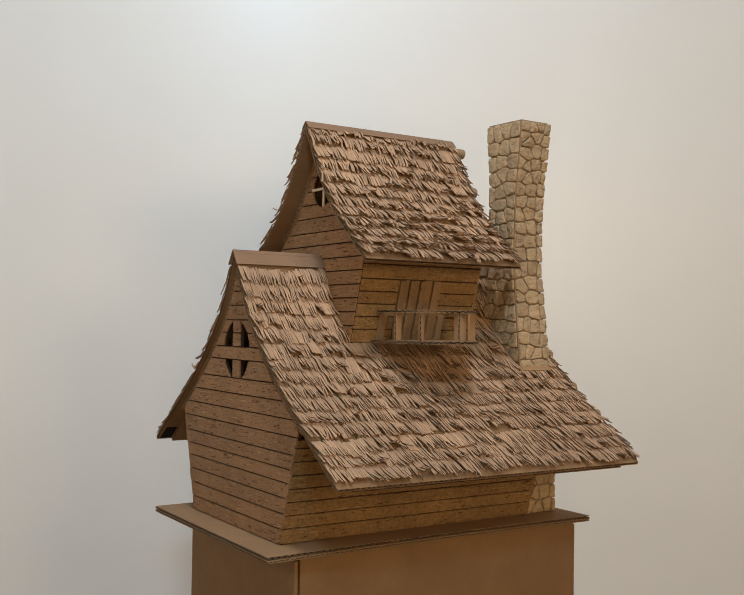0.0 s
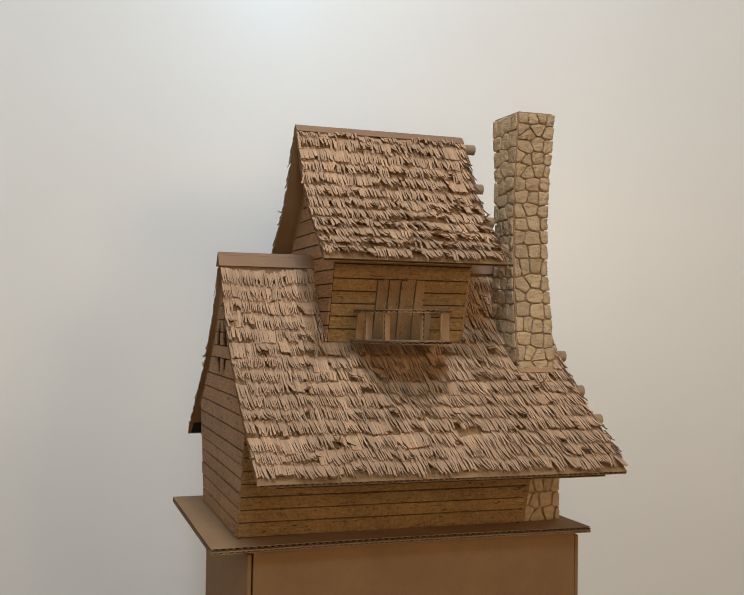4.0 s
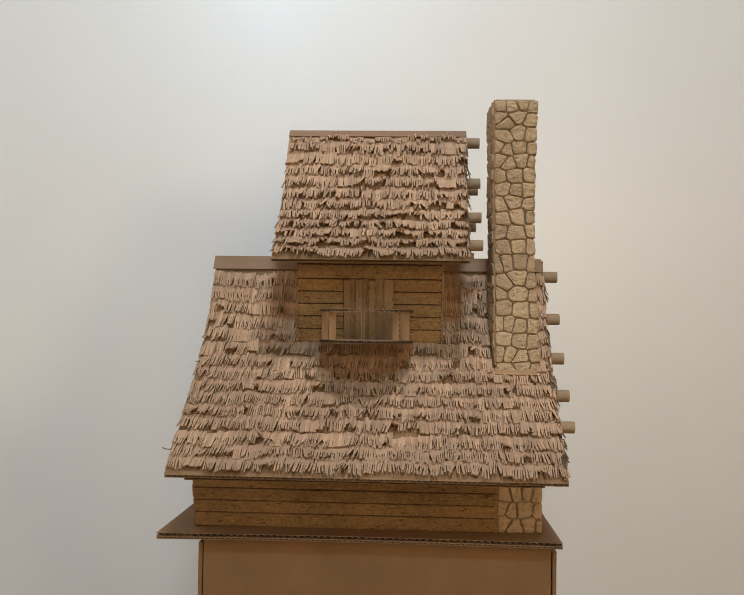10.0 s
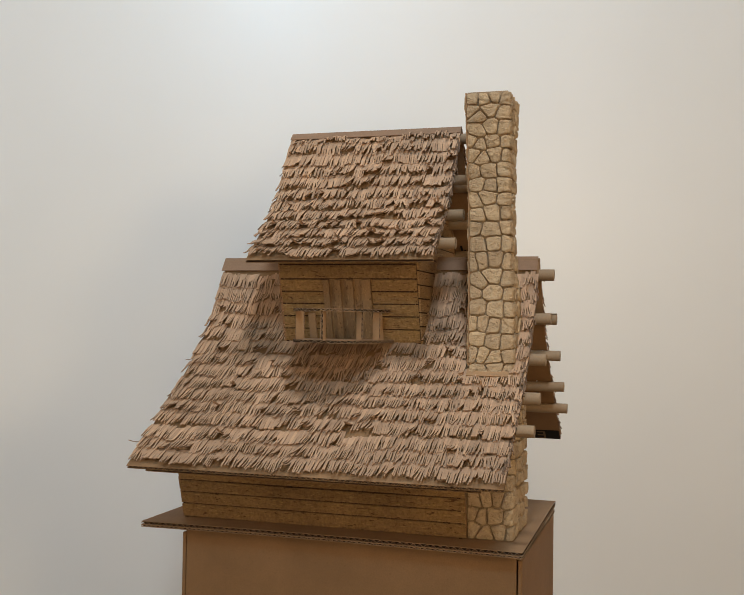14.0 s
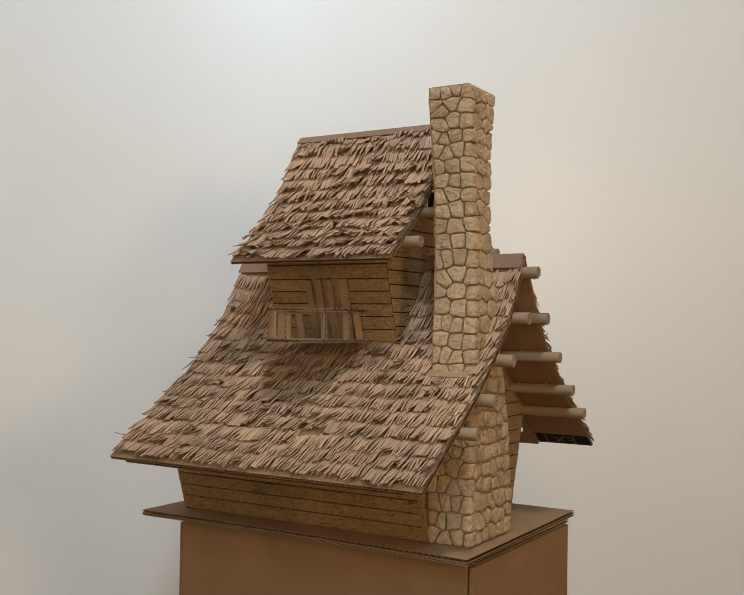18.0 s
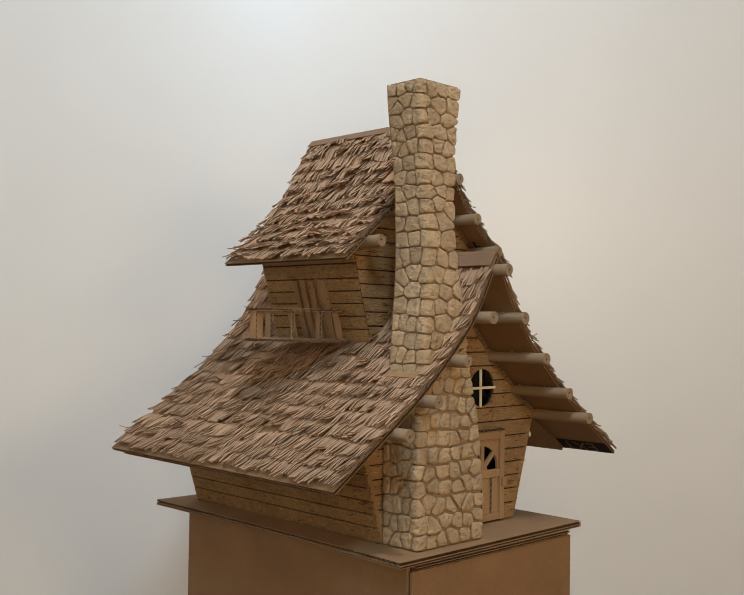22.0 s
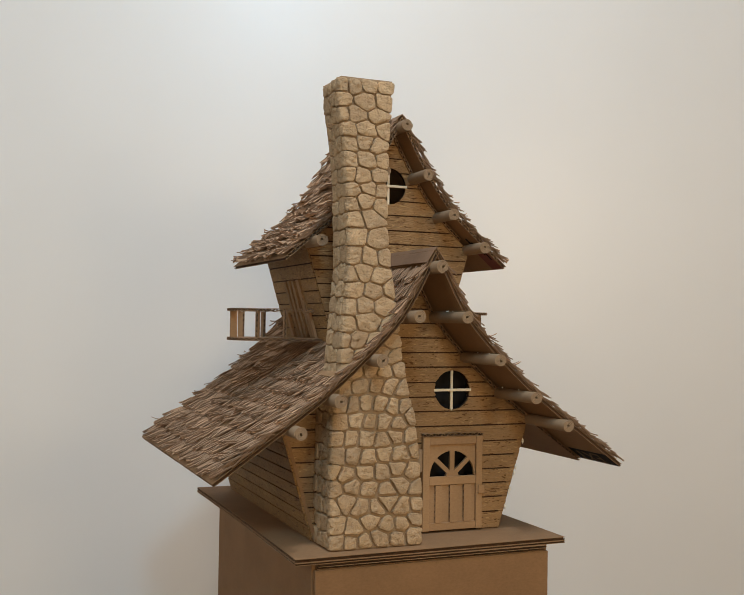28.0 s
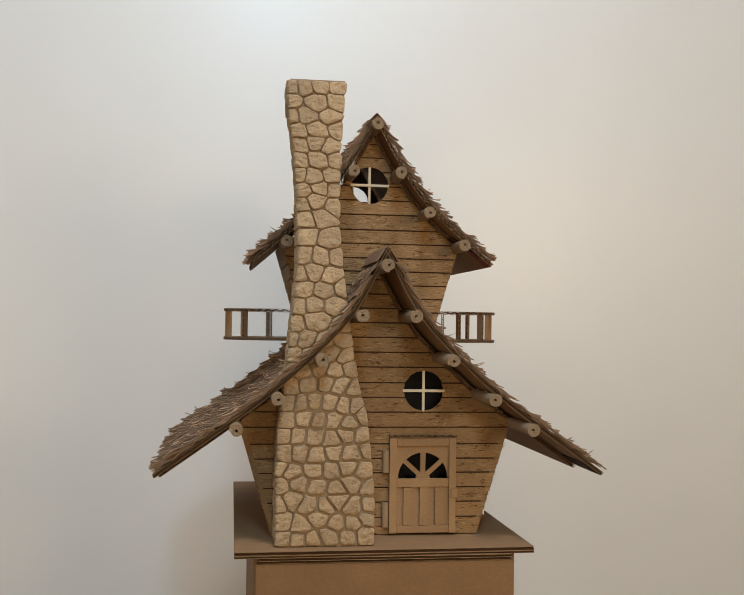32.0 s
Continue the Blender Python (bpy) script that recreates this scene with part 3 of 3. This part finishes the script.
def chim(z):
    """Front, back and right sides and the left side of the shaft at height z."""
    for a, b in zip(CHIM, CHIM[1:]):
        if z <= b[0]:
            break
    f = max(0.0, min(1.0, (z - a[0]) / (b[0] - a[0])))
    yf, yb, xr = (a[i] + (b[i] - a[i]) * f for i in (1, 2, 3))
    return yf, yb, xr, 0.1575 + (0.5292 - z) * 0.0170


chimney = tagged(empty("chimney", cottage), "tall tapering chimney of tan pulp stones")


def build_chimney():
    bm = bmesh.new()
    rings = []
    for z in [0.0045 + (0.5303 - 0.0045) * i / 40 for i in range(41)]:
        yf, yb, xr, xl = chim(z)
        xl = xl if z > 0.205 else 0.1616
        rings.append([bm.verts.new(p) for p in ((xl, yf, z), (xr, yf, z), (xr, yb, z), (xl - (0.0035 if z > 0.205 else 0.0), yb, z))])
    for r, q in zip(rings, rings[1:]):
        for i in range(4):
            bm.faces.new((r[i], r[(i + 1) % 4], q[(i + 1) % 4], q[i]))
    top = rings[-1]
    inner = []
    for v in top:
        c = sum((w.co for w in top), Vector()) / 4
        inner.append(bm.verts.new(v.co + (c - v.co) * 0.22))
    deep = [bm.verts.new(v.co - Vector((0, 0, 0.05))) for v in inner]
    for i in range(4):
        j = (i + 1) % 4
        bm.faces.new((top[i], top[j], inner[j], inner[i]))
        bm.faces.new((inner[i], inner[j], deep[j], deep[i]))
    bm.faces.new(deep)
    bm.faces.new(rings[0][::-1])
    part("shaft", bm, MORTAR, chimney)


build_chimney()


def clip_poly(poly, p, q):
    """Keeps the part of a convex outline that is nearer to p than to q."""
    mid, d = (p + q) / 2, q - p
    out = []
    for a, b in zip(poly, poly[1:] + poly[:1]):
        da, db = (a - mid).dot(d), (b - mid).dot(d)
        if da <= 0:
            out.append(a)
        if da * db < 0:
            out.append(a + (b - a) * (da / (da - db)))
    return out


def stone(cell, gap, rng, fold, i, angular=0.15):
    """One pressed stone from its flat outline, with worn corners and a lumpy face; fold(u, z, h) lays it on the shaft."""
    c = sum(cell, Vector((0, 0))) / len(cell)
    for cutoff in (angular, 0.18):
        cell = [x for a, b in zip(cell, cell[1:] + cell[:1]) for x in (a * (1 - cutoff) + b * cutoff, a * cutoff + b * (1 - cutoff))]
    bm = bmesh.new()
    rings = []
    tall = rng.uniform(0.0034, 0.0048)
    tip = Vector((rng.uniform(-0.05, 0.05), rng.uniform(-0.06, 0.06)))
    for shrink, h in ((gap, -0.0004), (gap, 0.78 * tall), (gap + 0.0003, 0.94 * tall), (gap + 0.0010, tall), (gap + 0.0038, tall * 1.03), (gap + 0.0075, tall * 1.04)):
        r = []
        for a in cell:
            d = a - c
            l = d.length
            nick = 0.0009 * noise.noise(Vector((a[0] * 330 + i * 5.7, a[1] * 330, i * 1.3)))
            q = c + d * max(0.12, (l - shrink - abs(nick)) / l)
            lump = noise.noise(Vector((q[0] * 170 + i * 3.1, q[1] * 170, h * 200))) * 0.0010 + noise.noise(Vector((q[0] * 560, q[1] * 560, i * 2.3))) * 0.0012
            r.append(bm.verts.new((q[0] + lump * 0.5, q[1] + lump * 0.4, h + (lump + tip.dot(q - c)) * (h > 0))))
        rings.append(r)
    for r, q in zip(rings, rings[1:]):
        for k in range(len(r)):
            bm.faces.new((r[k], r[(k + 1) % len(r)], q[(k + 1) % len(r)], q[k]))
    top = bm.verts.new((c[0], c[1], tall * 1.04 + rng.uniform(-0.0006, 0.0006)))
    r = rings[-1]
    for k in range(len(r)):
        bm.faces.new((r[k], r[(k + 1) % len(r)], top))
    us = [v.co[0] for v in bm.verts]
    if min(us) < 0 < max(us):
        for u in (-0.0022, 0.0, 0.0022):
            bmesh.ops.bisect_plane(bm, geom=bm.verts[:] + bm.edges[:] + bm.faces[:], plane_co=(u, 0, 0), plane_no=(1, 0, 0))
    for v in bm.verts:
        v.co = fold(*v.co)
    part("stone", bm, STONE, chimney, smooth=True)


def course_heights(z0, z1, rng):
    """Uneven courses that fill the height from z0 to z1."""
    z, out = z0, []
    while z < z1 - 0.006:
        h = rng.uniform(0.0155, 0.0215)
        if z + h > z1 - 0.009:
            h = z1 - z
        out.append((z, h))
        z += h
    return out


def fitted(seeds, lo, hi, z0, z1, gaps, rng, fold, flat):
    """Stones fitted round their seeds between lo(z) and hi(z); the higher flat, the more level their beds."""
    pts = [Vector((p[0], p[1] * flat)) for p in seeds]
    for i, p in enumerate(pts):
        mid = p[1] / flat
        near = [mid + d for d in (-0.012, 0.0, 0.012)]
        a, b = min(lo(v) for v in near), max(hi(v) for v in near)
        low, high = max(z0, mid - 0.022) * flat, min(z1, mid + 0.022) * flat
        cell = [Vector((a, low)), Vector((b, low)), Vector((b, high)), Vector((a, high))]
        for j, q in enumerate(pts):
            if i != j and (q - p).length < 0.09:
                cell = clip_poly(cell, p, q)
        cell = [Vector((v[0], v[1] / flat)) for v in cell]
        cell = [Vector((max(lo(v[1]), min(hi(v[1]), v[0])), v[1])) for v in cell]
        if len(cell) >= 3:
            stone(cell, rng.uniform(*gaps(p[0], mid)), rng, fold, i)


def clad_chimney():
    rng = random.Random(11)

    def around(u, z, h):
        """The front (u < 0) and the right side (u > 0) in one, folded at their corner."""
        yf, yb, xr, xl = chim(z)
        f = max(0.0, min(1.0, (u + 0.0022) / 0.0044))
        n = Vector((f, f - 1, 0)).normalized()
        round_ = 0.0012 * (1 - abs(2 * f - 1))
        return Vector((xr + min(0.0, u), yf + max(0.0, u), z)) + n * (h * (1 + 0.25 * (1 - abs(2 * f - 1))) - round_)

    def left_side(u, z, h):
        yf, yb, xr, xl = chim(z)
        y = (yf + yb) / 2 - u
        return Vector((xl - h - 0.0035 * (y - yf) / (yb - yf), y, z))

    front = lambda z: -(chim(z)[2] - chim(z)[3]) - 0.002
    back = lambda z: chim(z)[1] - chim(z)[0] + 0.002
    half = lambda z: (chim(z)[1] - chim(z)[0]) / 2 + 0.002
    seeds = []
    for row, (z, h) in enumerate(course_heights(0.0045, 0.5292, rng)):
        m = z + h / 2
        # one stone wraps the corner in every course
        corner = rng.uniform(-0.0035, 0.0060)
        seeds.append((corner, m + rng.uniform(-0.001, 0.001)))
        for end, wide in ((front(m), 0.0160), (back(m), 0.0190 if m < 0.205 else 0.0225)):
            way = 1 if end > 0 else -1
            left = abs(end) - 0.0085 - way * corner * 0.5
            n = max(1, round(left / (wide * rng.uniform(0.9, 1.12))))
            for k in range(n):
                u = way * (0.0105 + (left - 0.001) * (k + 0.5 + rng.uniform(-0.17, 0.17) + (0.14 if row % 2 else -0.14) * (n > 1)) / n) + corner * 0.5
                seeds.append((u, m + rng.uniform(-0.22, 0.22) * h))
    fitted(seeds, front, back, 0.0045, 0.5292, lambda u, z: (0.0011, 0.0021) if u > 0.008 and z < 0.20 else (0.0004, 0.0010), rng, around, 1.3)
    seeds = []
    for row, (z, h) in enumerate(course_heights(0.205, 0.5292, rng)):
        w = 2 * half(z + h / 2)
        n = max(2, round(w / rng.uniform(0.0150, 0.0210)))
        for k in range(n):
            seeds.append((-w / 2 + w * (k + 0.5 + rng.uniform(-0.2, 0.2) + (0.15 if row % 2 else -0.15)) / n, z + h * rng.uniform(0.3, 0.7)))
    fitted(seeds, lambda z: -half(z), half, 0.205, 0.5292, lambda u, z: (0.0004, 0.0010), rng, left_side, 1.3)


clad_chimney()


def chimney_corner():
    """The bare board edge that shows up the stack's corner."""
    bm = bmesh.new()
    zs = [0.205 + (0.5292 - 0.205) * i / 16 for i in range(17)]
    rows = []
    for z in zs:
        yf, yb, xr, xl = chim(z)
        rows.append([bm.verts.new(p) for p in ((xl - 0.0030, yf - 0.0028, z), (xl - 0.0021, yf - 0.0028, z), (xl + 0.0004, yf + 0.0004, z), (xl - 0.0030, yf - 0.0010, z))])
    for r, q in zip(rows, rows[1:]):
        for i in range(4):
            bm.faces.new((r[i], r[(i + 1) % 4], q[(i + 1) % 4], q[i]))
    bm.faces.new(rows[0][::-1])
    bm.faces.new(rows[-1])
    part("corner_strip", bm, KRAFT, chimney, "bare cardboard corner edge")


chimney_corner()


# ---- inner roof layers, prints, flashing ----


def fittings():
    for side, x1 in ((-1, 0.205), (1, 0.150)):
        a = slope_surf(MAIN, side, -0.186, x1, MAIN.length * 0.62, MAIN.length - 0.002)
        drop = 0.0010 if side < 0 else 0.0014
        corrugated("inner_layer", a, MAIN.length * 0.38, 1, 16, 0.0037, main_roof, KRAFT_IN, across=True, low=-0.0079 - drop, pitch=0.0066)
    # carton print left on the undersides; the left end's black panel is plain
    def under(slope, side, x0, x1, s0, s1, mat, name, depth=0.0043):
        bm = bmesh.new()
        sheet(bm, slope_surf(slope, side, x0, x1, s0, s1), 2, 6, -depth - 0.0003, -depth)
        return part(name, bm, mat, main_roof if slope is MAIN else upper_roof)
    under(MAIN, 1, 0.1505, 0.2290, MAIN.length - 0.0265, MAIN.length - 0.0012, BLACK, "black_panel")
    under(MAIN, 1, -0.2030, -0.1868, MAIN.length - 0.034, MAIN.length - 0.0040, BLACK, "black_panel")
    curve = bpy.data.curves.new("print", "FONT")
    curve.body, curve.size, curve.extrude, curve.align_x, curve.align_y = "EXT", 0.031, 0.0001, "CENTER", "CENTER"
    text = bpy.data.objects.new("print", curve)
    me = bpy.data.meshes.new_from_object(text)
    bpy.data.objects.remove(text)
    p, n, d = MAIN.at(MAIN.length - 0.0135)
    down = Vector((0, -n[0], -n[1]))
    up = Vector((0, d[0], d[1]))
    xa = up.cross(down)
    m = Matrix((xa, up, down)).transposed().to_4x4()
    m = m @ Matrix.Diagonal((0.98, 1.0, 1.0, 1.0))
    m.translation = Vector((0.183, Y_MID + p[0], p[1])) + down * 0.0048
    me.transform(m)
    # letters' tan darkened to read dim under the eave
    me.materials.append(plain("dimmed_print", (0.13, 0.085, 0.05), 0.8))
    ob = new("printed_letters", me)
    ob.parent = main_roof
    under(UPPER, 1, 0.0985, 0.1235, UPPER.length - 0.046, UPPER.length - 0.002, RED, "printed_patch")
    for k in range(4):
        under(UPPER, 1, 0.104 + 0.0045 * k, 0.107 + 0.0045 * k, UPPER.length - 0.060 + 0.008 * k, UPPER.length - 0.046 + 0.009 * k, BLACK, "printed_bar", 0.0047)
    # plain strip on the thatch below the stack
    bm = bmesh.new()
    s = next(v for v in (i * 0.001 for i in range(400)) if MAIN.at(v)[0][1] < 0.1985)
    sheet(bm, slope_surf(MAIN, -1, 0.1600, 0.2150, s, s + 0.0120), 4, 3, 0.0046, 0.0056)
    part("flashing", bm, KRAFT, main_roof, "plain cardboard strip below the stack")
    # cut edges of the board that shows above the planks, under both roofs
    for slope, r, xa, xb, low in ((MAIN, main_roof, 0.1560, 0.1632, -0.0112), (UPPER, upper_roof, 0.0920, 0.0988, -0.0098),
                                     (MAIN, main_roof, -0.2030, -0.1965, -0.0112), (UPPER, upper_roof, -0.0888, -0.0820, -0.0098)):
        for side in (-1, 1):
            corrugated("edge_strip", slope_surf(slope, side, xa, xb, 0.012, slope.length * 0.74), slope.length * 0.7, 1, 20, 0.0034, r, KRAFT, across=True, low=low, pitch=0.0066)
    # glue beads along the beams and wall corners
    rng = random.Random(3)
    for off, z in ((0.0297, 0.2625), (0.0730, 0.2138), (0.1207, 0.1705)):
        for _ in range(3):
            bm = bmesh.new()
            bmesh.ops.create_icosphere(bm, subdivisions=1, radius=rng.uniform(0.0006, 0.0011))
            q = Vector((rng.uniform(0.17, 0.225), Y_MID + off - 0.002 + rng.uniform(-0.001, 0.001), z + 0.0070))
            bmesh.ops.translate(bm, verts=bm.verts, vec=q)
            part("glue_bead", bm, GLUE, main_roof)
    for z in (0.030, 0.047, 0.052, 0.071, 0.078, 0.11):
        bm = bmesh.new()
        bmesh.ops.create_icosphere(bm, subdivisions=1, radius=0.0015)
        for v in bm.verts:
            v.co = Vector((v.co[0] * 1.2, v.co[1] * 0.9, v.co[2] * 2.6)) + Vector((0.1618, Y_MID + main_half(z) + 0.0012, z))
        part("glue_bead", bm, GLUE, cottage)
    # black sheet added for the unlit interior behind the openings
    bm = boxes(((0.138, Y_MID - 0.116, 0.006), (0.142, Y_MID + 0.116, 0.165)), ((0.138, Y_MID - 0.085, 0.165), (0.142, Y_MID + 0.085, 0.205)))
    part("dark_interior_sheet", bm, BLACK, cottage, "added black sheet standing in for the dark interior")


fittings()

# ---- windows ----


def window_bars(x, out, c, r):
    w = tagged(empty("window", cottage), "round window opening crossed by two pale wooden sticks")
    a, b = sorted((x + out * 0.0004, x + out * 0.0030))
    m = boxes(((a, c[0] - r - 0.0012, c[1] - 0.0016), (b, c[0] + r + 0.0012, c[1] + 0.0016)))
    bmesh.ops.bevel(m, geom=list(m.edges), offset=0.0004, segments=1, affect="EDGES")
    part("stick", m, STICK, w)
    a, b = sorted((x - out * 0.0022, x + out * 0.0003))
    m = boxes(((a, c[0] - 0.0016, c[1] - r - 0.0012), (b, c[0] + 0.0016, c[1] + r + 0.0012)))
    bmesh.ops.bevel(m, geom=list(m.edges), offset=0.0004, segments=1, affect="EDGES")
    part("stick", m, STICK, w)


window_bars(0.1590 + 0.0005, 1, *WIN_LOW)
window_bars(0.0945 + 0.0005, 1, *WIN_UP)
window_bars(-0.0845 - 0.0005, -1, *WIN_UP)

# ---- front door ----


def front_door():
    door = tagged(empty("door", cottage), "plain cardboard door with fanlight and battens")
    X = 0.1612
    def slab(name, y0, y1, z0, z1, lo, hi, label=""):
        bm = boxes(((X + lo, y0, z0), (X + hi, y1, z1)))
        bmesh.ops.bevel(bm, geom=list(bm.edges), offset=0.0004, segments=1, affect="EDGES")
        return part(name, bm, DOOR, door, label)
    slab("stile", 0.0028, 0.0115, 0.0070, 0.1190, 0.0005, 0.0060)
    slab("stile", 0.0745, 0.0829, 0.0070, 0.1190, 0.0005, 0.0060)
    slab("rail", 0.0117, 0.0743, 0.1095, 0.1188, 0.0005, 0.0056)
    slab("rail", 0.0117, 0.0743, 0.0612, 0.0712, 0.0005, 0.0052)
    slab("rail", 0.0117, 0.0743, 0.0072, 0.0160, 0.0005, 0.0052)
    slab("lower_panel", 0.0105, 0.0755, 0.0150, 0.0625, -0.0020, 0.0022)
    for a, b in ((0.0199, 0.0285), (0.0393, 0.0490), (0.0580, 0.0677)):
        def batten(u, v, a=a, b=b):
            return Vector((X + 0.0023, a + (b - a) * v, 0.0164 + 0.0444 * u)), Vector((1, 0, 0))
        corrugated("batten", batten, 0.0444, 2, 1, 0.0034, door, DOOR, pitch=0.0064)
    c, r = (0.0434, 0.0716), 0.0298
    bm = bmesh.new()
    for sg in (-1, 1):
        rim = [(c[0] + sg * r * math.sin(math.pi / 2 * i / 12), c[1] + r * math.cos(math.pi / 2 * i / 12)) for i in range(13)]
        edge = 0.0745 if sg > 0 else 0.0116
        outline = rim + [(edge, c[1]), (edge, 0.1096), (c[0], 0.1096)]
        prism(bm, [Vector((X - 0.0010, y, z)) for y, z in outline], [Vector((X + 0.0022, y, z)) for y, z in outline])
    part("upper_panel", bm, DOOR, door)
    for deg, w in ((0, 0.0030), (-48, 0.0027), (48, 0.0027)):
        a = radians(deg)
        d, t = Vector((0, math.sin(a), math.cos(a))), Vector((0, math.cos(a), -math.sin(a)))
        o = Vector((X - 0.0008, c[0], c[1]))
        bm = bmesh.new()
        ring = [o + d * 0.004 - t * w, o + d * 0.004 + t * w, o + d * (r + 0.001) + t * w, o + d * (r + 0.001) - t * w]
        prism(bm, ring, [p + Vector((0.0032, 0, 0)) for p in ring])
        part("glazing_bar", bm, DOOR, door)
    bm = bmesh.new()
    arcp = [(c[0] + 0.0085 * math.cos(math.pi * i / 10), c[1] - 0.0004 + 0.0075 * math.sin(math.pi * i / 10)) for i in range(11)]
    prism(bm, [Vector((X - 0.0006, y, z)) for y, z in arcp], [Vector((X + 0.0030, y, z)) for y, z in arcp])
    part("hub", bm, DOOR, door)
    def surf(u, v):
        return Vector((X + 0.0004 + 0.0062 * v, 0.0020 + 0.0818 * u, 0.1192)), Vector((0, 0, 1))
    corrugated("lintel", surf, 0.082, 2, 2, 0.0042, door, DOOR, "strip of corrugated board on edge")
    slab("latch", 0.0765, 0.0845, 0.0490, 0.0595, 0.0062, 0.0085)
    for z0, z1 in ((0.0785, 0.1045), (0.0155, 0.0430)):
        bm = bmesh.new()
        bmesh.ops.create_cone(bm, cap_ends=True, segments=14, radius1=0.0040, radius2=0.0040, depth=z1 - z0)
        bmesh.ops.translate(bm, verts=bm.verts, vec=(X + 0.0040, -0.0018, (z0 + z1) / 2))
        part("hinge", bm, ROLL, door, "small rolled cardboard hinge")


front_door()

# ---- balcony doors and balconies ----


def balcony_set(side):
    foot, head = (0.0745, 0.2313), (0.1035, 0.33)
    def at(z):
        return Y_MID + side * (foot[0] + (head[0] - foot[0]) * (z - foot[1]) / (head[1] - foot[1]))
    lean = Vector((0, side * (head[1] - foot[1]), -(head[0] - foot[0]))).normalized()
    door = tagged(empty("balcony_door", cottage), "narrow upright plank door behind the balcony")
    xs = [-0.0271, -0.0192, -0.0118, -0.0040, 0.0038, 0.0122, 0.0236, 0.0352]
    for k, (a, b) in enumerate(zip(xs, xs[1:])):
        hi = 0.0046 - 0.0036 * (k % 2)
        z0, z1 = 0.2315, 0.3085 + random.uniform(-0.0006, 0.0010)
        ring = [Vector((a + 0.0001, at(z0), z0)), Vector((b - 0.0001, at(z0), z0)), Vector((b - 0.0001, at(z1), z1)), Vector((a + 0.0001, at(z1), z1))]
        bm = bmesh.new()
        prism(bm, [p + lean * 0.0002 for p in ring], [p + lean * hi for p in ring])
        part("plank", bm, PLANK_UP, door)
    bm = bmesh.new()
    ringp = []
    for i in range(20):
        a = 2 * math.pi * i / 20
        ringp.append([bm.verts.new(Vector((0.0202 + (0.0062 + 0.0006 * math.cos(b)) * math.cos(a), at(0.2727 + 0.0062 * math.sin(a)), 0.2727 + (0.0062 + 0.0006 * math.cos(b)) * math.sin(a))) + lean * (0.0032 + 0.0006 * math.sin(b))) for b in (0, 1.57, 3.14, 4.71)])
    for i in range(20):
        r, q = ringp[i], ringp[(i + 1) % 20]
        for k in range(4):
            bm.faces.new((r[k], r[(k + 1) % 4], q[(k + 1) % 4], q[k]))
    part("handle", bm, KRAFT_EDGE, door, "thin ring handle")

    balcony = tagged(empty("balcony", cottage), "small bowed cardboard balcony with flat posts and rail")
    def rim(phi, a=0.0575, b=0.0960):
        c, s2 = math.cos(phi), math.sin(phi)
        x = 0.0025 + a * math.copysign(abs(c) ** 0.8, c)
        return x, Y_MID + side * (0.0865 + b * abs(s2) ** 0.8)
    def floor_surf(u, v):
        x, y = rim(math.pi * u)
        y0 = at(0.233)
        return Vector((x, y0 + (y - y0) * v, 0.2302)), Vector((0, 0, 1))
    corrugated("floor_sheet", floor_surf, 0.20, 36, 2, 0.0038, balcony, KRAFT_EDGE)
    def rail_surf(u, v):
        x, y = rim(math.pi * u, 0.0575 - 0.0075 * v, 0.0960 - 0.0080 * v)
        return Vector((x, y, 0.2674)), Vector((0, 0, 1))
    corrugated("rail", rail_surf, 0.22, 48, 1, 0.0036, balcony, KRAFT_EDGE)
    # posts stand edge-on to the rim; one more lies against the wall at each end
    for deg in (19, 46, 90, 133, 161):
        phi = radians(deg)
        x, y = rim(phi, 0.0512, 0.0897)
        x2, y2 = rim(phi + 0.04, 0.0512, 0.0897)
        n = Vector((x2 - x, y2 - y, 0)).normalized()
        t = Vector((n[1], -n[0], 0))
        o = Vector((x, y, 0.2341))

        def post_surf(u, v, o=o, t=t, n=n):
            return o + t * (0.0088 * v - 0.0044) + Vector((0, 0, 0.0332 * u)) - n * 0.0017, n
        corrugated("post", post_surf, 0.036, 2, 1, 0.0034, balcony, KRAFT, pitch=0.0068)
    for x in (-0.0450, 0.0430):
        z0, z1 = 0.2341, 0.2672
        ring = [Vector((x - 0.0045, at(z0), z0)), Vector((x + 0.0045, at(z0), z0)), Vector((x + 0.0045, at(z1), z1)), Vector((x - 0.0045, at(z1), z1))]
        bm = bmesh.new()
        prism(bm, [p + lean * 0.0025 for p in ring], [p + lean * 0.0058 for p in ring])
        part("post", bm, KRAFT, balcony)


random.seed(21)
for side in (-1, 1):
    balcony_set(side)


def motions():
    rows = [(t, pose(0, 0, Z0, 0, 0, 32.72 - 3.585 * t)) for t in [k * 0.5 for k in range(65)]]
    for thing in (pedestal, base_board, cottage):
        walk(thing, rows)


motions()
